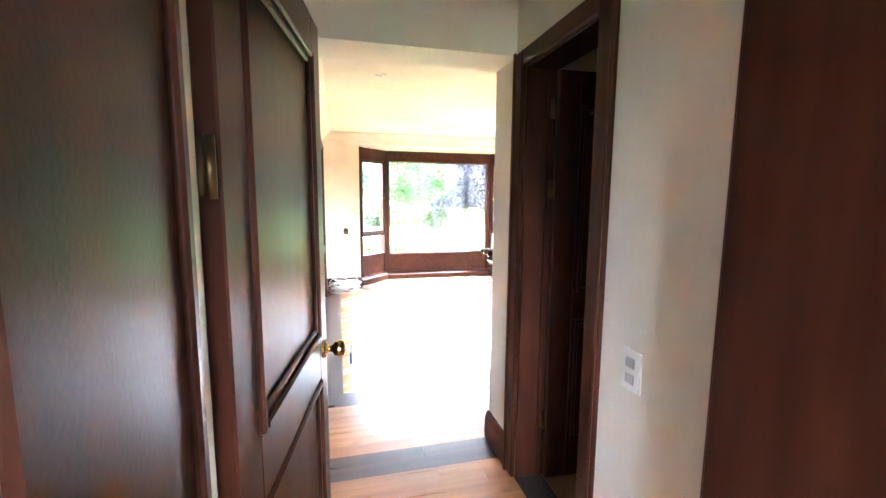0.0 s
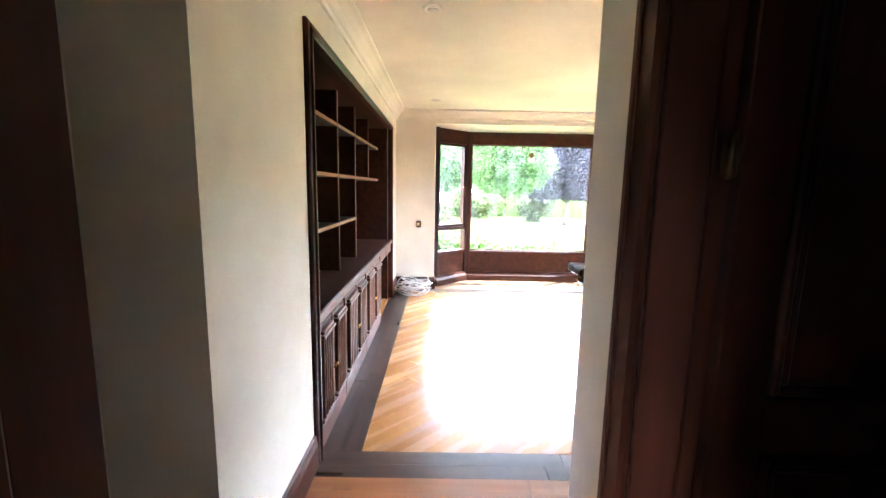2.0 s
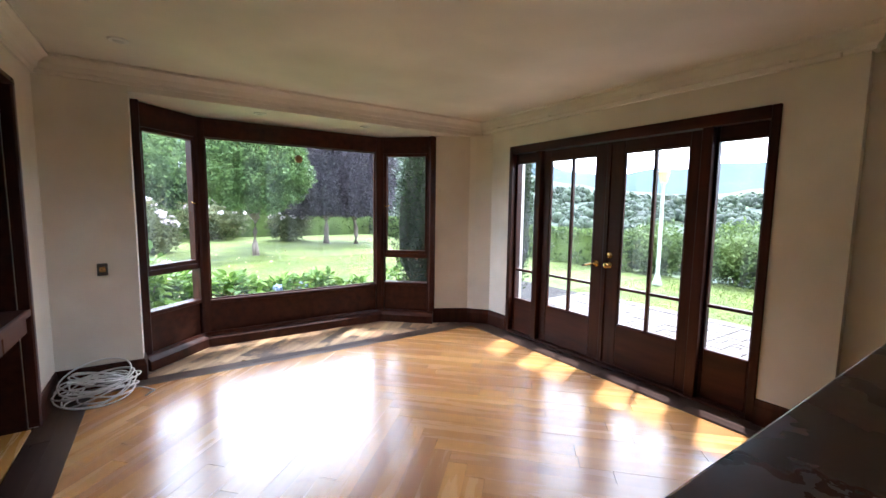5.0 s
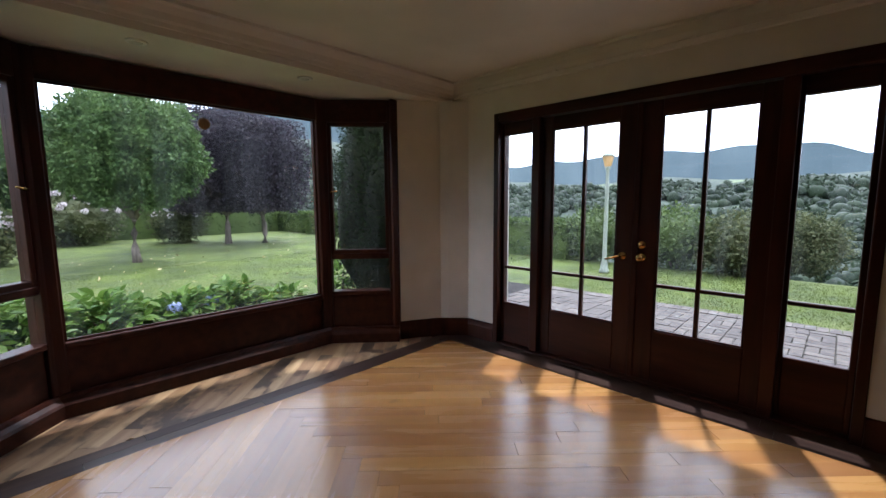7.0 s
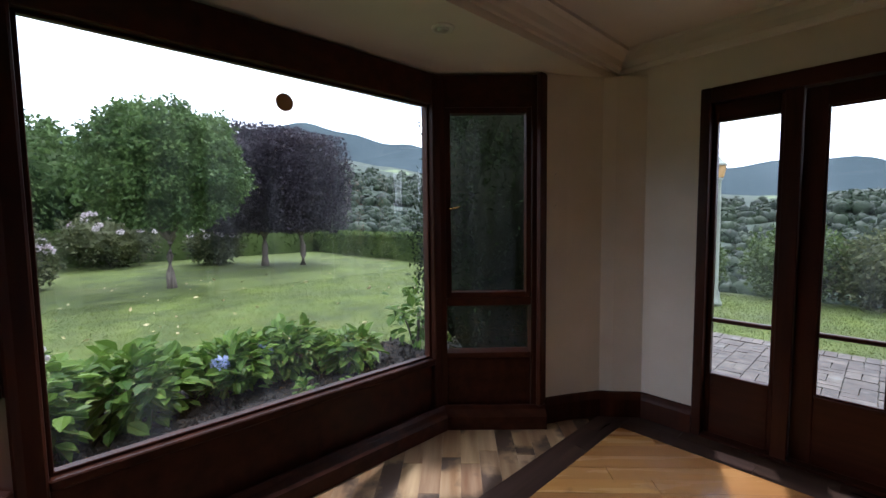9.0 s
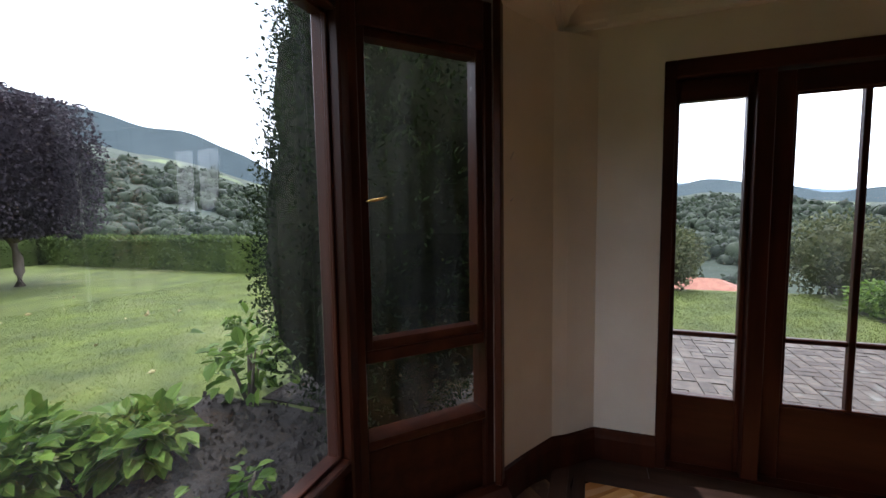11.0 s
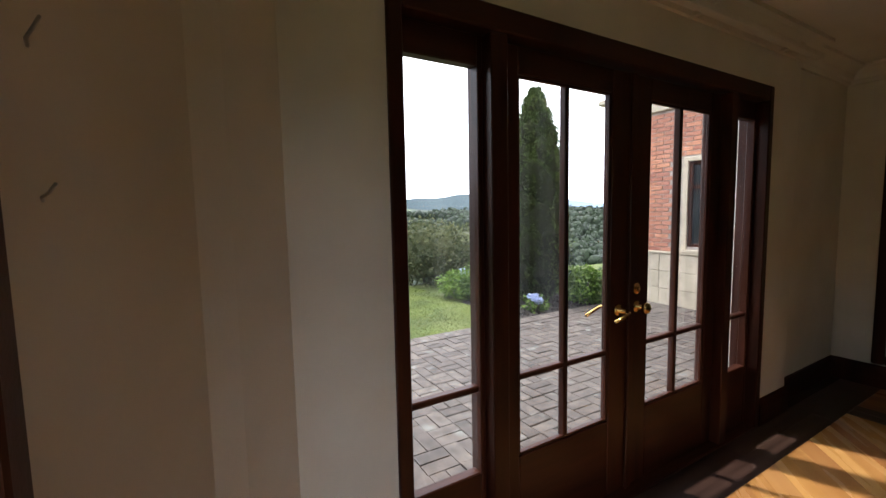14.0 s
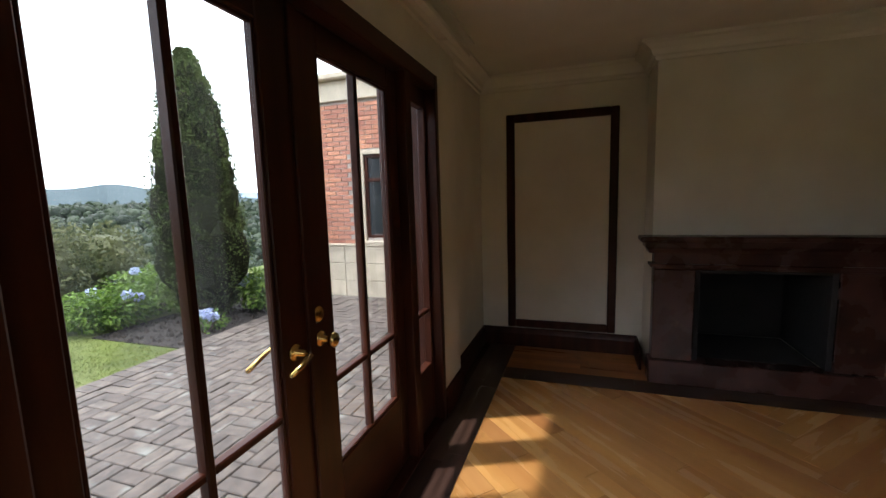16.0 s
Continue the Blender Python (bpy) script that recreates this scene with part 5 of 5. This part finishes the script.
wpart("sill", B(6.06, 6.93, WY - 0.1, WY + 0.06, 0.75, 0.80, 0.006), M_STONE, ww)
for b in ((6.18, 6.23, 0.85, 2.25), (6.76, 6.81, 0.85, 2.25), (6.23, 6.76, 1.80, 1.86), (6.23, 6.76, 0.85, 0.90), (6.23, 6.76, 2.2, 2.25)):
    wpart("frame", B(b[0], b[1], WY - 0.07, WY - 0.03, b[2], b[3], 0.003), M_WOOD, ww)


# ---- floors, laid board by board ----
setting("floor", [(-0.80, 4.27, 0.55, 7.75, -0.2, -0.012), (-1.75, 2.35, -2.15, 0.55, -0.2, -0.012), (1.25, 2.75, 0.95, 2.62, -0.2, -0.006)], M_UNDER)
floor = bpy.data.objects["floor"]
tagged(put("floor_bay", prism([(0.45, 7.70), (3.65, 7.70), (3.65, 7.86), (3.1, 8.36), (1.0, 8.36), (0.45, 7.86)], -0.2, -0.012), M_UNDER), kind="structure")
setting("floor_side_room", [(1.24, 2.6, 1.05, 2.5, -0.004, 0.0)], M_TERRA)


def clip(poly, px, py, nx, ny):
    """The part of a convex outline on the side of the line to which n points."""
    out = []
    for i, a in enumerate(poly):
        b = poly[(i + 1) % len(poly)]
        da, db = (a[0] - px) * nx + (a[1] - py) * ny, (b[0] - px) * nx + (b[1] - py) * ny
        if da >= 0:
            out.append(a)
        if (da > 0) != (db > 0):
            f = da / (da - db)
            out.append((a[0] + f * (b[0] - a[0]), a[1] + f * (b[1] - a[1])))
    return out


def area(p):
    return abs(sum(p[i - 1][0] * p[i][1] - p[i][0] * p[i - 1][1] for i in range(len(p)))) / 2


def inside(poly, bounds):
    for b in bounds:
        if len(poly) < 3:
            return []
        poly = clip(poly, *b)
    clean = []
    for p in poly:
        if not clean or math.dist(p, clean[-1]) > 0.004:
            clean.append(p)
    if len(clean) > 2 and math.dist(clean[0], clean[-1]) < 0.004:
        clean.pop()
    return clean if len(clean) > 2 and area(clean) > 0.0008 else []


def rect(x0, x1, y0, y1):
    return [(x0, y0, 1, 0), (x1, y0, -1, 0), (x0, y0, 0, 1), (x0, y1, 0, -1)]


frng = random.Random(12)


def lay(poly, angle, mat, name="plank", parent=floor, top=0.0):
    """One board: local x runs along its grain."""
    cx, cy = sum(p[0] for p in poly) / len(poly), sum(p[1] for p in poly) / len(poly)
    ca, sa = math.cos(-angle), math.sin(-angle)
    loc = []
    for x, y in poly:
        dx, dy = x - cx, y - cy
        loc.append((dx * ca - dy * sa, dx * sa + dy * ca))
    k = [1 - 0.0012 / max(0.01, math.hypot(*p)) for p in loc]
    loc = [(p[0] * f, p[1] * f) for p, f in zip(loc, k)]
    ob = put(name, prism(loc, -0.012, 0.0), mat)
    ob.matrix_world = pose(cx, cy, top + frng.uniform(-0.0006, 0.0006), 0, 0, math.degrees(angle))
    ob.parent = parent


def uv(u, v):
    return ((u - v) / math.sqrt(2), (u + v) / math.sqrt(2))


W, CX = 0.115, 2.07
U0 = CX * math.sqrt(2)
MAIN = rect(0.16, 3.94, 3.63, 7.38)
for k in range(-14, 60):
    # boards that run one way on one side of the seam, the other way beyond it
    for side in (0, 1):
        a, e = (U0 + (k + 1) * W, -9.0) if side == 0 else (k * W, -9.0)
        pos = a
        while pos > e:
            nxt = pos - frng.uniform(0.8, 1.9)
            if side == 0:
                q = [uv(nxt, k * W), uv(pos, k * W), uv(pos, (k + 1) * W), uv(nxt, (k + 1) * W)]
            else:
                q = [uv(U0 + k * W, nxt), uv(U0 + (k + 1) * W, nxt), uv(U0 + (k + 1) * W, pos), uv(U0 + k * W, pos)]
            pos = nxt
            q = inside(q, MAIN)
            if q:
                lay(q, math.radians(45 if side == 0 else 135), M_PLANK)


def run_boards(x0, x1, y0, y1, width, along, mat, lo=0.7, hi=1.5, bounds=()):
    c = y0 if along == "x" else x0
    end = y1 if along == "x" else x1
    while c < end - 0.01:
        n = min(c + width, end)
        p, stop = (x0, x1) if along == "x" else (y0, y1)
        while p < stop - 0.01:
            s = min(stop, p + frng.uniform(lo, hi))
            q = [(p, c), (s, c), (s, n), (p, n)] if along == "x" else [(c, p), (n, p), (n, s), (c, s)]
            q = inside(q, bounds) if bounds else q
            if q:
                lay(q, 0 if along == "x" else math.pi / 2, mat)
            p = s
        c = n


run_boards(-0.09, 0.16, 3.63, 7.38, 0.125, "y", M_DARKP)
run_boards(3.94, 4.19, 2.87, 7.38, 0.125, "y", M_DARKP)
run_boards(-0.07, 4.20, 7.38, 7.56, 0.09, "x", M_DARKP)
run_boards(-0.07, 3.94, 3.41, 3.63, 0.11, "x", M_DARKP)
run_boards(-0.07, 1.08, 2.79, 3.41, 0.104, "x", M_HALLP)
run_boards(1.08, 3.94, 2.87, 3.41, 0.108, "x", M_HALLP)
run_boards(-0.07, 1.08, 2.57, 2.79, 0.11, "x", M_DARKP)
run_boards(-0.40, 1.08, 0.55, 2.57, 0.108, "x", M_HALLP)
run_boards(-1.6, 2.2, -2.0, 0.55, 0.125, "x", M_HALLP, 1.2, 2.4)
run_boards(-0.62, -0.10, 5.955, 6.95, 0.11, "y", M_PLANK)
BAYB = [(0.50, 7.56, 1, 0), (3.95, 7.56, -1, 0), (0.5, 7.56, 0, 1), (0.5, 8.30, 0, -1), (0.50, 7.82, 0.67, -0.745), (3.63, 7.82, -0.67, -0.745)]
for k in range(-5, 50):
    pos = 8.4
    while pos > 4.6:
        nxt = pos - frng.uniform(0.7, 1.5)
        q = inside([uv(nxt, 2.5 + k * W), uv(pos, 2.5 + k * W), uv(pos, 2.5 + (k + 1) * W), uv(nxt, 2.5 + (k + 1) * W)], BAYB)
        pos = nxt
        if q:
            lay(q, math.radians(45), M_WORN)

# ---- terrace pavers in basket weave, last of all ----
setting("pavement", [(4.36, 7.72, 0.60, 8.62, GZ - 0.05, GZ + 0.002)], M_JOINT, "old brick terrace")
terrace = bpy.data.objects["pavement"]
prng = random.Random(3)
pm = bpy.data.meshes.new("paver")
bm = B(-0.117, 0.117, -0.056, 0.056, -0.03, 0.0, 0.006)
bm.to_mesh(pm)
bm.free()
pm.materials.append(M_PAVER)
rest = bmesh.new()
count = 0
S = 0.24
ny, nx = int(8.0 / S), int((7.55 - 4.40) / S)
for j in range(ny):
    for i in range(nx):
        x, y = 4.42 + (i + 0.5) * S, 0.64 + (j + 0.5) * S
        for h in (-1, 1):
            turn = 0 if (i + j) % 2 else 90
            px, py = (x, y + h * S / 4) if turn == 0 else (x + h * S / 4, y)
            m = pose(px, py, GZ + 0.028 + prng.uniform(-0.004, 0.004), prng.uniform(-1, 1), prng.uniform(-1, 1), turn + prng.uniform(-2, 2))
            if 2.2 < py < 6.6 and count < 300 and px < 7.4 and px > 5.0:
                o = new("paver", pm)
                o.matrix_world = m
                o.parent = terrace
                count += 1
            else:
                box(rest, -0.117, 0.117, -0.056, 0.056, -0.03, 0.0, 0, m)
for j in range(int(8.0 / 0.115)):
    box(rest, 7.56, 7.79, 0.64 + j * 0.115, 0.64 + j * 0.115 + 0.108, GZ - 0.02, GZ + 0.032 + prng.uniform(-0.003, 0.003), 0, pose(0, 0, 0))
me = bpy.data.meshes.new("paver_field")
rest.to_mesh(me)
rest.free()
M_PAVR = surface("paver_field", (0.055, 0.046, 0.039), (0.122, 0.100, 0.084), (10, 10, 10), rough=(0.7, 0.9), bump=0.5, bump_scale=40, island=0.22, spots=((0.17, 0.168, 0.15), 5, 0.60, 0.74))
me.materials.append(M_PAVR)
o = new("paver_field", me)
o.parent = terrace
tagged(o, kind="stuff")

# bricks of the wing
bmsh = bpy.data.meshes.new("brick")
bm = B(-0.118, 0.118, -0.05, 0.0, -0.032, 0.032, 0.003)
bm.to_mesh(bmsh)
bm.free()
bmsh.materials.append(M_BRICK)
wall = bpy.data.objects["wall_brick_wing"]
row = 0
z = 0.75 + 0.037
while z < 3.13:
    x = 4.62 + (0.125 if row % 2 else 0)
    while x < 8.0:
        if not (5.99 < x < 7.0 and 0.70 < z < 2.33) and x > 4.7:
            o = new("brick", bmsh)
            o.matrix_world = pose(x, WY + prng.uniform(-0.004, 0.003), z, 0, 0, prng.uniform(-0.6, 0.6))
            o.parent = wall
        x += 0.25
    z += 0.076
    row += 1

link = bpy.data.objects["wall_link"]
row, z = 0, 0.787
while z < 2.6:
    y = 1.0 + (0.125 if row % 2 else 0)
    while y < 4.1:
        o = new("brick", bmsh)
        o.matrix_world = pose(4.612, y, z, 0, 0, -90 + prng.uniform(-0.6, 0.6))
        o.parent = link
        y += 0.25
    z += 0.076
    row += 1
setting("trim_link_base", [(4.6, 4.63, 0.65, 4.18, GZ, 0.745)], M_STONE)
